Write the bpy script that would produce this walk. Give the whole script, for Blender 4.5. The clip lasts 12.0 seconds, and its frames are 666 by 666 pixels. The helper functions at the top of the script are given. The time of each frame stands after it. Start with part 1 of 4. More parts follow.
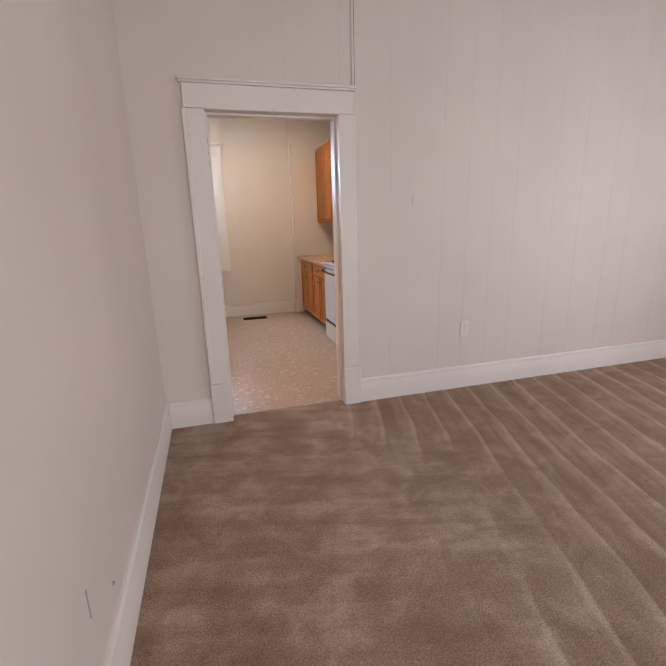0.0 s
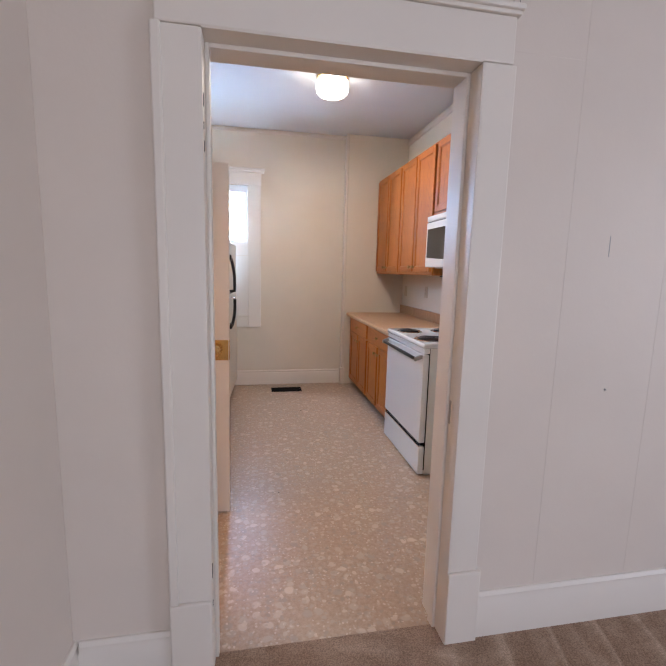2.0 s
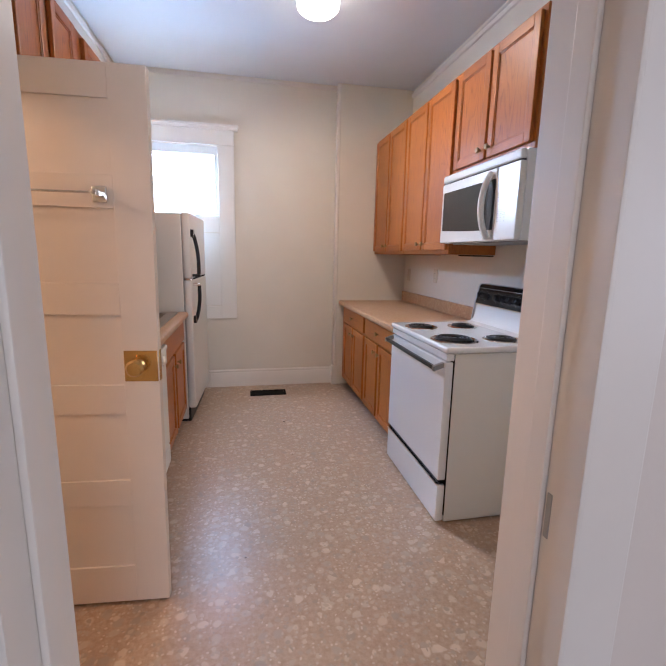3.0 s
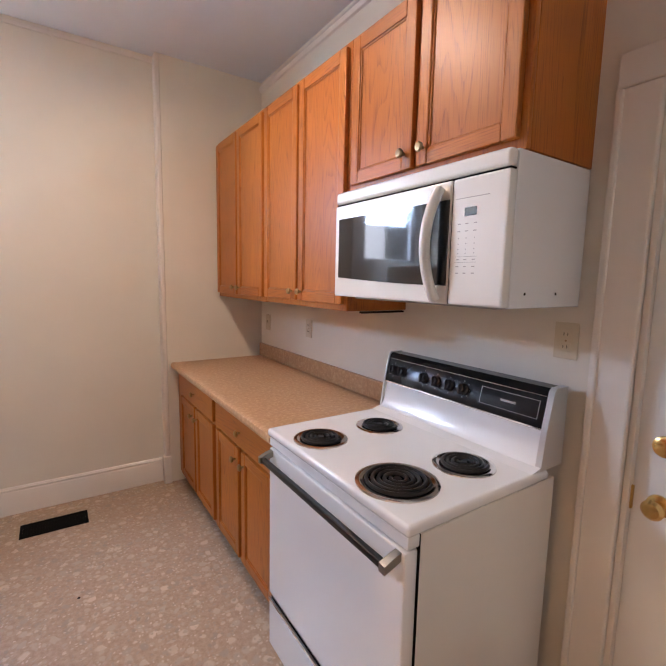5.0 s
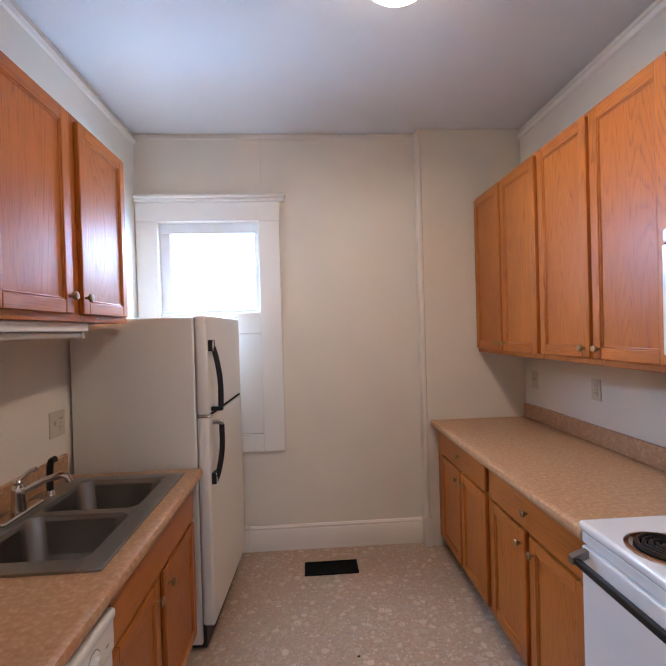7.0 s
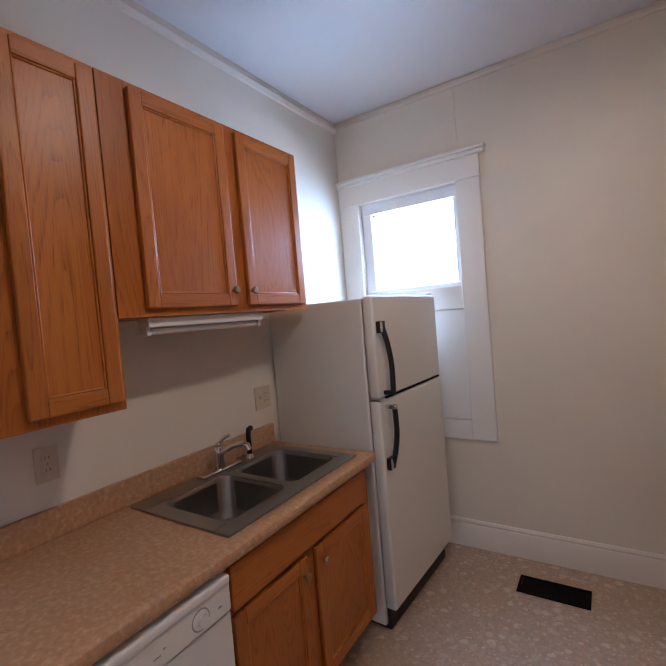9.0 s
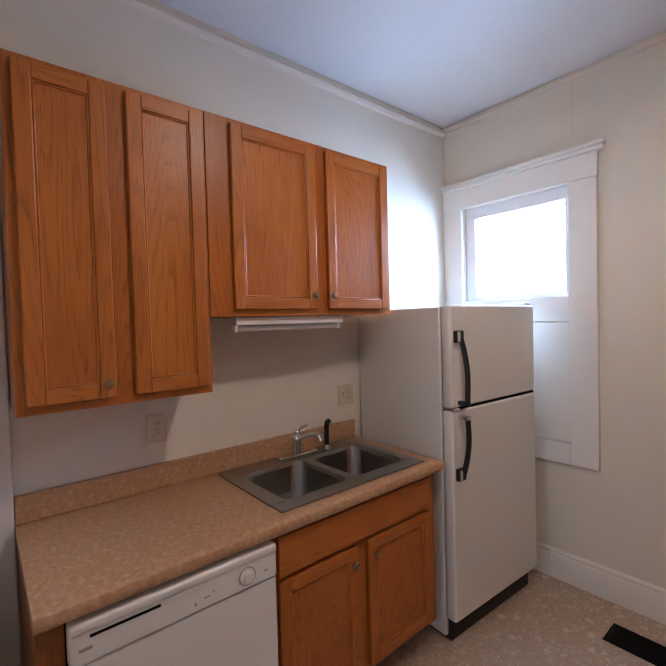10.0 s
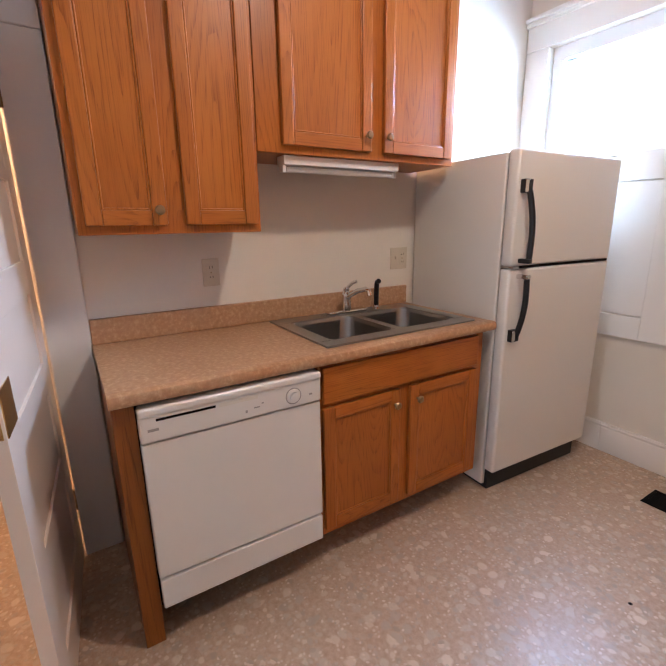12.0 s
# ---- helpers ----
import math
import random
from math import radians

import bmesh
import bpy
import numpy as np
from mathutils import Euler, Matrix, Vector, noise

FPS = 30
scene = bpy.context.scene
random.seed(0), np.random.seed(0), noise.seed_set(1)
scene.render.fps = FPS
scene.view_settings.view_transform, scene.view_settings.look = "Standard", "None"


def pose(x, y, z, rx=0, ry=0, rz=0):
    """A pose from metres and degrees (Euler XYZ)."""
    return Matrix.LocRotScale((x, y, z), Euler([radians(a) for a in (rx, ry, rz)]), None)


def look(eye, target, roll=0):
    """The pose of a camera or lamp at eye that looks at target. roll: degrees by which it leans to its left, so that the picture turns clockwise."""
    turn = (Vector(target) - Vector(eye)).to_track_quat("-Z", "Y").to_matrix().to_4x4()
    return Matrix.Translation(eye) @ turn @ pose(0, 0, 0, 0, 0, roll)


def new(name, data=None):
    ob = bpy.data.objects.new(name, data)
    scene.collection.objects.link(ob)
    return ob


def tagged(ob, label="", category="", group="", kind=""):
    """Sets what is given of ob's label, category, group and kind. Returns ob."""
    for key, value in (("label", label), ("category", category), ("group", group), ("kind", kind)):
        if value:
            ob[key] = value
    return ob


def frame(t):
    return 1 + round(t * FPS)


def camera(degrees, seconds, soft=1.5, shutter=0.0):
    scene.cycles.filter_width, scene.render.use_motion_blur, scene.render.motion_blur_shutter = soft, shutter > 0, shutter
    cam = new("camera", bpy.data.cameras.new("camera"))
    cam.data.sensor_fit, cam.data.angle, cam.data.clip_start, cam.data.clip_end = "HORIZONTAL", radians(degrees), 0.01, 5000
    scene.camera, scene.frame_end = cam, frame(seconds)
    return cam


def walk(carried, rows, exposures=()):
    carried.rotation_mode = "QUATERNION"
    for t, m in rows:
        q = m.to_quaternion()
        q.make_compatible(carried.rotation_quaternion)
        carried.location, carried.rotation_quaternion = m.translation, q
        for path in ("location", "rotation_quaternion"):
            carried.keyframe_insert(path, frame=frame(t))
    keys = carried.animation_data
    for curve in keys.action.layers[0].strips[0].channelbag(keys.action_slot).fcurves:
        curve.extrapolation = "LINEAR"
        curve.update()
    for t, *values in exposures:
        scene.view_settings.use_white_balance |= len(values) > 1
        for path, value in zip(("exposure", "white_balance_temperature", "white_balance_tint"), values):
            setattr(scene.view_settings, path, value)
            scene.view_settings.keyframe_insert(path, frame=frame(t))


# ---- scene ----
cam = camera(76.2, 12.0)
PATH = [
    (0, (0.290, 0.401, 1.316), (0.809, 2.268, 0.821), -1.71),
    (0.5, (0.322, 0.767, 1.320), (0.637, 2.686, 0.852), -1.47),
    (1, (0.390, 1.156, 1.329), (0.644, 3.115, 1.014), 0.01),
    (1.5, (0.442, 1.557, 1.338), (0.758, 3.508, 1.037), 1.80),
    (2, (0.470, 1.944, 1.360), (0.838, 3.888, 1.068), 1.39),
    (2.5, (0.603, 2.343, 1.328), (0.984, 4.278, 0.994), 1.19),
    (3, (0.638, 2.703, 1.317), (1.039, 4.628, 0.956), 1.19),
    (3.5, (0.713, 3.032, 1.352), (1.251, 4.920, 0.973), 1.57),
    (3.7, (0.762, 3.149, 1.369), (1.348, 5.023, 0.989), 1.66),
    (5.3, (0.890, 3.935, 1.474), (2.057, 5.545, 1.265), 1.09),
    (5.5, (0.876, 4.001, 1.474), (2.059, 5.603, 1.294), 0.98),
    (6, (0.817, 4.058, 1.493), (1.847, 5.769, 1.382), -0.64),
    (6.5, (0.771, 4.021, 1.504), (1.372, 5.928, 1.455), -1.38),
    (7, (0.726, 3.978, 1.514), (0.847, 5.974, 1.497), -1.60),
    (7.5, (0.685, 3.963, 1.524), (0.430, 5.946, 1.516), -1.71),
    (7.7, (0.681, 3.970, 1.526), (0.306, 5.934, 1.483), -1.83),
    (9.3, (1.276, 4.377, 1.517), (0.010, 5.925, 1.449), -4.48),
    (9.5, (1.340, 4.405, 1.536), (-0.039, 5.852, 1.468), -3.77),
    (10, (1.393, 4.377, 1.539), (-0.145, 5.655, 1.484), -1.61),
    (10.5, (1.419, 4.370, 1.532), (-0.249, 5.472, 1.475), -0.96),
    (11, (1.429, 4.392, 1.460), (-0.259, 5.455, 1.316), -0.99),
    (11.5, (1.425, 4.397, 1.372), (-0.254, 5.439, 1.058), -1.00),
    (12, (1.411, 4.407, 1.310), (-0.239, 5.422, 0.815), -0.89),
]
walk(cam, [(t, look(eye, target, roll)) for t, eye, target, roll in PATH],
     [(0, -0.1, 6220, 17), (0.5, -0.1, 5950, 17), (2.0, -0.12, 5750, 17), (3.0, -0.11, 5560, 18), (3.5, -0.10, 5500, 18), (5.5, -0.09, 6350, 23), (6.0, 0.0, 6150, 21), (6.5, 0.02, 5700, 18),
      (7.5, -0.82, 5850, 21), (9.5, -0.84, 5450, 19), (10.5, -0.22, 5700, 19), (11.5, -0.05, 5700, 19), (12, 0.10, 5750, 20)])

# ---- world and large lights ----
world = bpy.data.worlds.new("sky")
scene.world = world
world.use_nodes = True
wn = world.node_tree
sky = wn.nodes.new("ShaderNodeTexSky")
sky.sky_type, sky.sun_disc = "NISHITA", False
sky.sun_elevation, sky.sun_rotation = radians(38), radians(150)
wn.nodes["Background"].inputs[1].default_value = 0.12
wn.links.new(sky.outputs[0], wn.nodes["Background"].inputs[0])


def lamp(name, kind, m, energy, color, **more):
    data = bpy.data.lights.new(name, kind)
    data.energy, data.color = energy, color
    if "size" in more:
        data.shape, data.size, data.size_y = "RECTANGLE", more["size"], more["size_y"]
    if "radius" in more:
        data.shadow_soft_size = more["radius"]
    if "angle" in more:
        data.angle = more["angle"]
    ob = new(name, data)
    ob.matrix_world = m
    return ob


lamp("sun", "SUN", look((-14, 4, 10), (0, 14, 1)), 4.0, (1, 0.96, 0.9), angle=radians(12))
# daylight that enters by the kitchen window and the two windows of the front room
lamp("kitchen_window_daylight", "AREA", look((0.075, 7.075, 2.11), (0.5, 5.0, 0.9)), 58, (0.52, 0.74, 1.0), size=0.56, size_y=0.24)
lamp("room_window_daylight", "AREA", look((1.3, -2.02, 1.5), (1.5, 2, 1.2)), 52, (0.86, 0.92, 1.0), size=1.5, size_y=1.5)
lamp("side_window_daylight", "AREA", look((5.03, 0.9, 1.5), (1, 1.6, 0.9)), 56, (0.84, 0.91, 1.0), size=1.3, size_y=1.5)
# ceiling lamp bulb of the kitchen and of the washroom behind the panel door
lamp("kitchen_bulb", "AREA", pose(1.085, 5.47, 2.708), 18, (1.0, 0.81, 0.59), size=0.16, size_y=0.16)
lamp("washroom_bulb", "POINT", pose(-1.15, 3.75, 2.15), 42, (1.0, 0.62, 0.34), radius=0.06)


# ---- materials ----
def mat(name, base=(0.8, 0.8, 0.8), rough=0.5, metal=0.0, spec=0.5, coat=0.0):
    m = bpy.data.materials.new(name)
    m.use_nodes = True
    b = m.node_tree.nodes["Principled BSDF"]
    b.inputs["Base Color"].default_value = (*base, 1)
    b.inputs["Roughness"].default_value = rough
    b.inputs["Metallic"].default_value = metal
    b.inputs["Specular IOR Level"].default_value = spec
    b.inputs["Coat Weight"].default_value = coat
    b.inputs["Coat Roughness"].default_value = 0.15
    return m


class Nodes:
    """Short hand for building the node tree of a material."""

    def __init__(self, m):
        self.t = m.node_tree
        self.b = self.t.nodes["Principled BSDF"]

    def n(self, kind, **inputs):
        node = self.t.nodes.new(kind)
        for key, value in inputs.items():
            node.inputs[key.replace("_", " ")].default_value = value
        return node

    def link(self, a, b):
        self.t.links.new(a, b)

    def coords(self, scale=(1, 1, 1), shift=False):
        tc = self.n("ShaderNodeTexCoord")
        mp = self.n("ShaderNodeMapping")
        mp.inputs["Scale"].default_value = scale
        self.link(tc.outputs["Object"], mp.inputs["Vector"])
        if shift:
            info = self.n("ShaderNodeObjectInfo")
            mul = self.n("ShaderNodeMath")
            mul.operation = "MULTIPLY"
            mul.inputs[1].default_value = 37.0
            self.link(info.outputs["Random"], mul.inputs[0])
            self.link(mul.outputs[0], mp.inputs["Location"])
        return mp.outputs[0]

    def noise(self, vec, scale, detail=4.0, rough=0.55, distortion=0.0):
        node = self.n("ShaderNodeTexNoise", Scale=scale, Detail=detail, Roughness=rough, Distortion=distortion)
        self.link(vec, node.inputs["Vector"])
        return node.outputs["Fac"]

    def ramp(self, fac, stops):
        node = self.n("ShaderNodeValToRGB")
        e = node.color_ramp.elements
        while len(e) < len(stops):
            e.new(0.5)
        for el, (pos, col) in zip(e, stops):
            el.position, el.color = pos, (*col, 1)
        self.link(fac, node.inputs[0])
        return node.outputs["Color"]

    def mix(self, fac, a, b, mode="MIX"):
        node = self.n("ShaderNodeMix")
        node.data_type, node.blend_type = "RGBA", mode
        for sock, v in ((node.inputs[0], fac), (node.inputs[6], a), (node.inputs[7], b)):
            if hasattr(v, "is_linked"):
                self.link(v, sock)
            elif isinstance(v, tuple):
                sock.default_value = (*v, 1)
            else:
                sock.default_value = v
        return node.outputs[2]

    def bump(self, height, strength=0.2, distance=0.002):
        node = self.n("ShaderNodeBump", Strength=strength, Distance=distance)
        self.link(height, node.inputs["Height"])
        self.link(node.outputs[0], self.b.inputs["Normal"])

    def color(self, c):
        self.link(c, self.b.inputs["Base Color"])

    def rough(self, fac, lo, hi):
        node = self.n("ShaderNodeMapRange")
        node.inputs["To Min"].default_value, node.inputs["To Max"].default_value = lo, hi
        self.link(fac, node.inputs["Value"])
        self.link(node.outputs[0], self.b.inputs["Roughness"])


def paint(name, base, rough=0.5, spread=0.05, bump=0.12, grain=90, coat=0.0):
    """Painted surface: brush or roller texture and slow uneven tone."""
    m = mat(name, base, rough, coat=coat)
    k = Nodes(m)
    v = k.coords()
    slow = k.noise(v, 1.6, 5)
    lo = tuple(c * (1 - spread) for c in base)
    hi = tuple(min(1, c * (1 + spread)) for c in base)
    col = k.ramp(slow, [(0.3, lo), (0.7, hi)])
    marks = k.noise(v, 7, 8, 0.7)
    k.color(k.mix(k.ramp(marks, [(0.66, (0, 0, 0)), (0.80, (0.22, 0.22, 0.22))]), col, tuple(c * 0.82 for c in base)))
    k.bump(k.noise(v, grain, 3), bump, 0.003)
    k.rough(slow, rough - 0.06, rough + 0.08)
    return m


def oak(name, axis, tone=1.0):
    """Stained oak, with the grain along the axis given: arched growth lines broken by fine pores."""
    m = mat(name, (0.35, 0.14, 0.05), 0.42, spec=0.35)
    k = Nodes(m)
    sc = {"z": (1, 1, 0.08), "y": (1, 0.08, 1)}[axis]
    shade = lambda c: tuple(v * tone for v in c)
    v = k.coords(sc, shift=True)
    rings = k.n("ShaderNodeMath")
    rings.operation = "MULTIPLY"
    rings.inputs[1].default_value = 52.0
    k.link(k.noise(v, 4.6, 2.0, 0.40, 0.25), rings.inputs[0])
    saw = k.n("ShaderNodeMath")
    saw.operation = "FRACT"
    k.link(rings.outputs[0], saw.inputs[0])
    fine = k.noise(k.coords(tuple(c * 260 if c == 1 else 9 for c in sc), shift=True), 1.0, 3)
    line = k.ramp(saw.outputs[0], [(0.0, (1, 1, 1)), (0.30, (0.25, 0.25, 0.25)), (0.55, (0, 0, 0)), (1.0, (0.12, 0.12, 0.12))])
    broken = k.mix(1.0, line, k.ramp(fine, [(0.40, (1, 1, 1)), (0.60, (0.12, 0.12, 0.12))]), "MULTIPLY")
    slow = k.noise(k.coords((1, 1, 0.5), shift=True), 2.2, 3)
    ground = k.ramp(slow, [(0.3, shade((0.37, 0.106, 0.012))), (0.7, shade((0.49, 0.156, 0.021)))])
    wood = k.mix(k.mix(1.0, broken, (0.72, 0.72, 0.72), "MULTIPLY"), ground, shade((0.190, 0.046, 0.006)))
    pores = k.ramp(fine, [(0.30, (0.78, 0.70, 0.62)), (0.50, (1, 1, 1))])
    k.color(k.mix(0.6, wood, pores, "MULTIPLY"))
    k.bump(fine, 0.08, 0.001)
    k.rough(fine, 0.30, 0.44)
    return m


CREAM = paint("cream_wall_paint", (0.745, 0.68, 0.565), 0.45, 0.04)
ROOM = paint("putty_wall_paint", (0.71, 0.62, 0.528), 0.55, 0.035, 0.10)
TRIM = paint("cream_gloss_trim", (0.76, 0.69, 0.60), 0.45, 0.04, 0.10, 40)
WHITE_TRIM = paint("white_gloss_trim", (0.80, 0.77, 0.71), 0.42, 0.03, 0.10, 40)
CEIL = paint("ceiling_paint", (0.73, 0.735, 0.74), 0.7, 0.03, 0.2, 60)
DOORP = paint("door_paint", (0.80, 0.69, 0.575), 0.3, 0.04, 0.08, 30, coat=0.2)
OAK_V, OAK_H = oak("oak_upright_grain", "z"), oak("oak_level_grain", "y")
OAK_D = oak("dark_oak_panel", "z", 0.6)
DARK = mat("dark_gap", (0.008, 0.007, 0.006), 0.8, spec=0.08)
ENAMEL = mat("white_enamel", (0.80, 0.80, 0.79), 0.16, coat=0.5)
DWHITE = paint("white_appliance_plastic", (0.78, 0.75, 0.69), 0.32, 0.02, 0.03, 300)
BISQUE = paint("almond_plastic", (0.74, 0.70, 0.60), 0.35, 0.02, 0.02, 200)
MWHITE = mat("white_microwave_plastic", (0.80, 0.78, 0.73), 0.22, coat=0.4)
PLATE = mat("ivory_plate", (0.62, 0.53, 0.38), 0.4)
BLACK = mat("black_plastic", (0.012, 0.011, 0.010), 0.35, spec=0.35)
BLACKPANEL = mat("black_panel", (0.008, 0.008, 0.008), 0.16, spec=0.2)
ENDCAP = mat("pale_grey_end_cap", (0.58, 0.57, 0.55), 0.3, 0.25)
BLACKGLASS = mat("black_glass", (0.012, 0.013, 0.015), 0.05, spec=0.75)
CHROME = mat("chrome", (0.75, 0.74, 0.72), 0.14, 1.0)
BRASS = mat("brass", (0.70, 0.46, 0.17), 0.25, 1.0)
PEWTER = mat("aged_brass_knob", (0.36, 0.24, 0.12), 0.36, 1.0)
GREYM = mat("grey_print", (0.35, 0.33, 0.30), 0.5)
COIL = mat("burner_coil", (0.02, 0.019, 0.018), 0.3, 0.4)
GLOW = mat("lamp_glass", (0.9, 0.85, 0.75), 0.4)
GLOW.node_tree.nodes["Principled BSDF"].inputs["Emission Color"].default_value = (1.0, 0.86, 0.62, 1)
GLOW.node_tree.nodes["Principled BSDF"].inputs["Emission Strength"].default_value = 13.0
STEEL = mat("brushed_steel", (0.33, 0.32, 0.30), 0.30, 1.0)
k = Nodes(STEEL)
k.rough(k.noise(k.coords((4, 160, 4)), 3, 3), 0.24, 0.40)
FRIDGE = mat("fridge_enamel", (0.72, 0.69, 0.62), 0.30, coat=0.2)
k = Nodes(FRIDGE)
k.bump(k.noise(k.coords(), 420, 2), 0.25, 0.0008)
k.rough(k.noise(k.coords(), 3, 4), 0.28, 0.4)
STOVESIDE = paint("stove_side_enamel", (0.77, 0.75, 0.69), 0.22, 0.02, 0.03, 40, coat=0.3)

LAM = mat("tan_laminate", (0.42, 0.27, 0.16), 0.36)
k = Nodes(LAM)
v = k.coords()
c1 = k.ramp(k.noise(v, 62, 3, 0.6), [(0.32, (0.40, 0.212, 0.098)), (0.52, (0.47, 0.265, 0.131)), (0.68, (0.57, 0.365, 0.205))])
c2 = k.ramp(k.noise(v, 18, 3), [(0.45, (0, 0, 0)), (0.7, (0.4, 0.4, 0.4))])
k.color(k.mix(c2, c1, (0.48, 0.285, 0.155)))
k.bump(k.noise(v, 260, 2), 0.08, 0.0006)
k.rough(k.noise(v, 5, 4), 0.30, 0.44)

CARPET = mat("brown_carpet", (0.16, 0.11, 0.07), 0.95, spec=0.1)
k = Nodes(CARPET)
v = k.coords()
def strokes(turn, along, across):
    """Long brush strokes in the pile, turned by some degrees."""
    mp = k.n("ShaderNodeMapping")
    mp.vector_type = "TEXTURE"
    mp.inputs["Rotation"].default_value = (0, 0, radians(turn))
    mp.inputs["Scale"].default_value = (along, across, 1)
    k.link(v, mp.inputs["Vector"])
    return k.noise(mp.outputs[0], 1.0, 3.5, 0.55, 0.3)


patch = k.noise(v, 0.75, 2)
sep = k.n("ShaderNodeSeparateXYZ")
k.link(v, sep.inputs[0])
lean = k.n("ShaderNodeMath")
lean.operation = "MULTIPLY_ADD"
lean.inputs[1].default_value = 0.35
k.link(sep.outputs[0], lean.inputs[0])
k.link(patch, lean.inputs[2])
sweep_map = k.n("ShaderNodeMapping")
sweep_map.vector_type = "TEXTURE"
sweep_map.inputs["Rotation"].default_value = (0, 0, radians(74))
sweep_map.inputs["Scale"].default_value = (1.0, 0.20, 1.0)
k.link(v, sweep_map.inputs["Vector"])
across = k.n("ShaderNodeSeparateXYZ")
k.link(sweep_map.outputs[0], across.inputs[0])
bend = k.n("ShaderNodeMath")
bend.operation = "MULTIPLY_ADD"
bend.inputs[1].default_value = 0.55
k.link(k.noise(v, 1.1, 2), bend.inputs[0])
k.link(across.outputs[1], bend.inputs[2])
saw = k.n("ShaderNodeMath")
saw.operation = "FRACT"
k.link(bend.outputs[0], saw.inputs[0])
# vacuum passes: a pale ridge of pile that fades across each pass
passes = k.ramp(saw.outputs[0], [(0.0, (0.47, 0.47, 0.47)), (0.06, (0.78, 0.78, 0.78)), (0.22, (0.58, 0.58, 0.58)), (0.55, (0.48, 0.48, 0.48)), (1.0, (0.45, 0.45, 0.45))])
passes = k.mix(0.35, passes, strokes(74, 1.4, 0.07))
streak = k.mix(k.ramp(lean.outputs[0], [(0.84, (0, 0, 0)), (1.0, (1, 1, 1))]), k.mix(0.4, k.noise(v, 2.6, 4, 0.6, 0.6), strokes(-14, 0.8, 0.09)), passes)
nap = k.noise(v, 5, 5, 0.65, 0.8)
tone = k.mix(0.35, streak, nap)
c1 = k.ramp(tone, [(0.40, (0.270, 0.172, 0.112)), (0.50, (0.350, 0.236, 0.162)), (0.62, (0.50, 0.365, 0.262))])
fib = k.noise(v, 170, 4, 0.75)
k.color(k.mix(0.7, c1, k.ramp(fib, [(0.33, (0.42, 0.42, 0.42)), (0.67, (1.5, 1.5, 1.5))]), "MULTIPLY"))
k.bump(fib, 0.7, 0.006)

VINYL = mat("pebble_vinyl", (0.45, 0.34, 0.24), 0.25)
k = Nodes(VINYL)
v = k.coords()
wob = k.n("ShaderNodeTexNoise", Scale=14.0, Detail=2.0)
k.link(v, wob.inputs["Vector"])
ad = k.n("ShaderNodeVectorMath")
ad.operation = "MULTIPLY_ADD"
ad.inputs[1].default_value = (0.035, 0.035, 0)
k.link(wob.outputs["Color"], ad.inputs[0])
k.link(v, ad.inputs[2])
pebbles = None
fleck = k.ramp(k.noise(v, 55, 5, 0.7), [(0.35, (0.39, 0.255, 0.160)), (0.65, (0.52, 0.375, 0.26))])
for size, lim, col in ((20, 0.43, (0.62, 0.49, 0.37)), (33, 0.40, (0.58, 0.45, 0.33)), (60, 0.36, (0.62, 0.49, 0.37))):
    vo = k.n("ShaderNodeTexVoronoi", Scale=float(size))
    vo.voronoi_dimensions = "2D"
    k.link(ad.outputs[0], vo.inputs["Vector"])
    inside = k.ramp(vo.outputs["Distance"], [(lim - 0.16, (1, 1, 1)), (lim, (0, 0, 0))])
    pick = k.n("ShaderNodeSeparateColor")
    k.link(vo.outputs["Color"], pick.inputs[0])
    chosen = k.ramp(pick.outputs[0], [(0.58, (0, 0, 0)), (0.64, (1, 1, 1))])
    tint = k.mix(pick.outputs[1], tuple(c * 0.58 for c in col), tuple(c * 1.16 for c in col))
    fac = k.mix(1.0, k.mix(1.0, inside, chosen, "MULTIPLY"), (0.8, 0.8, 0.8), "MULTIPLY")
    fleck = k.mix(fac, fleck, tint)
wear = k.noise(v, 1.3, 4)
k.color(k.mix(k.ramp(wear, [(0.35, (0, 0, 0)), (0.75, (0.35, 0.35, 0.35))]), fleck, (0.36, 0.25, 0.165)))
k.bump(k.noise(v, 45, 3), 0.10, 0.0015)
k.rough(k.noise(v, 9, 5, 0.65), 0.26, 0.42)

GLASS = mat("window_glass", (1, 1, 1), 0.0)
GLASS.node_tree.nodes["Principled BSDF"].inputs["Transmission Weight"].default_value = 1.0
GLASS.node_tree.nodes["Principled BSDF"].inputs["IOR"].default_value = 1.05
VINYLW = paint("white_sash", (0.80, 0.81, 0.82), 0.35, 0.02, 0.02, 60)
SIDING = paint("white_siding", (0.72, 0.74, 0.76), 0.6, 0.05, 0.05, 20)
GRASS = paint("grass_ground", (0.10, 0.13, 0.06), 0.9, 0.3, 0.4, 12)
HAZE = mat("bright_overcast_sky", (0.8, 0.85, 0.9), 1.0)
HAZE.node_tree.nodes["Principled BSDF"].inputs["Emission Color"].default_value = (0.86, 0.94, 1.0, 1)
HAZE.node_tree.nodes["Principled BSDF"].inputs["Emission Strength"].default_value = 7.0


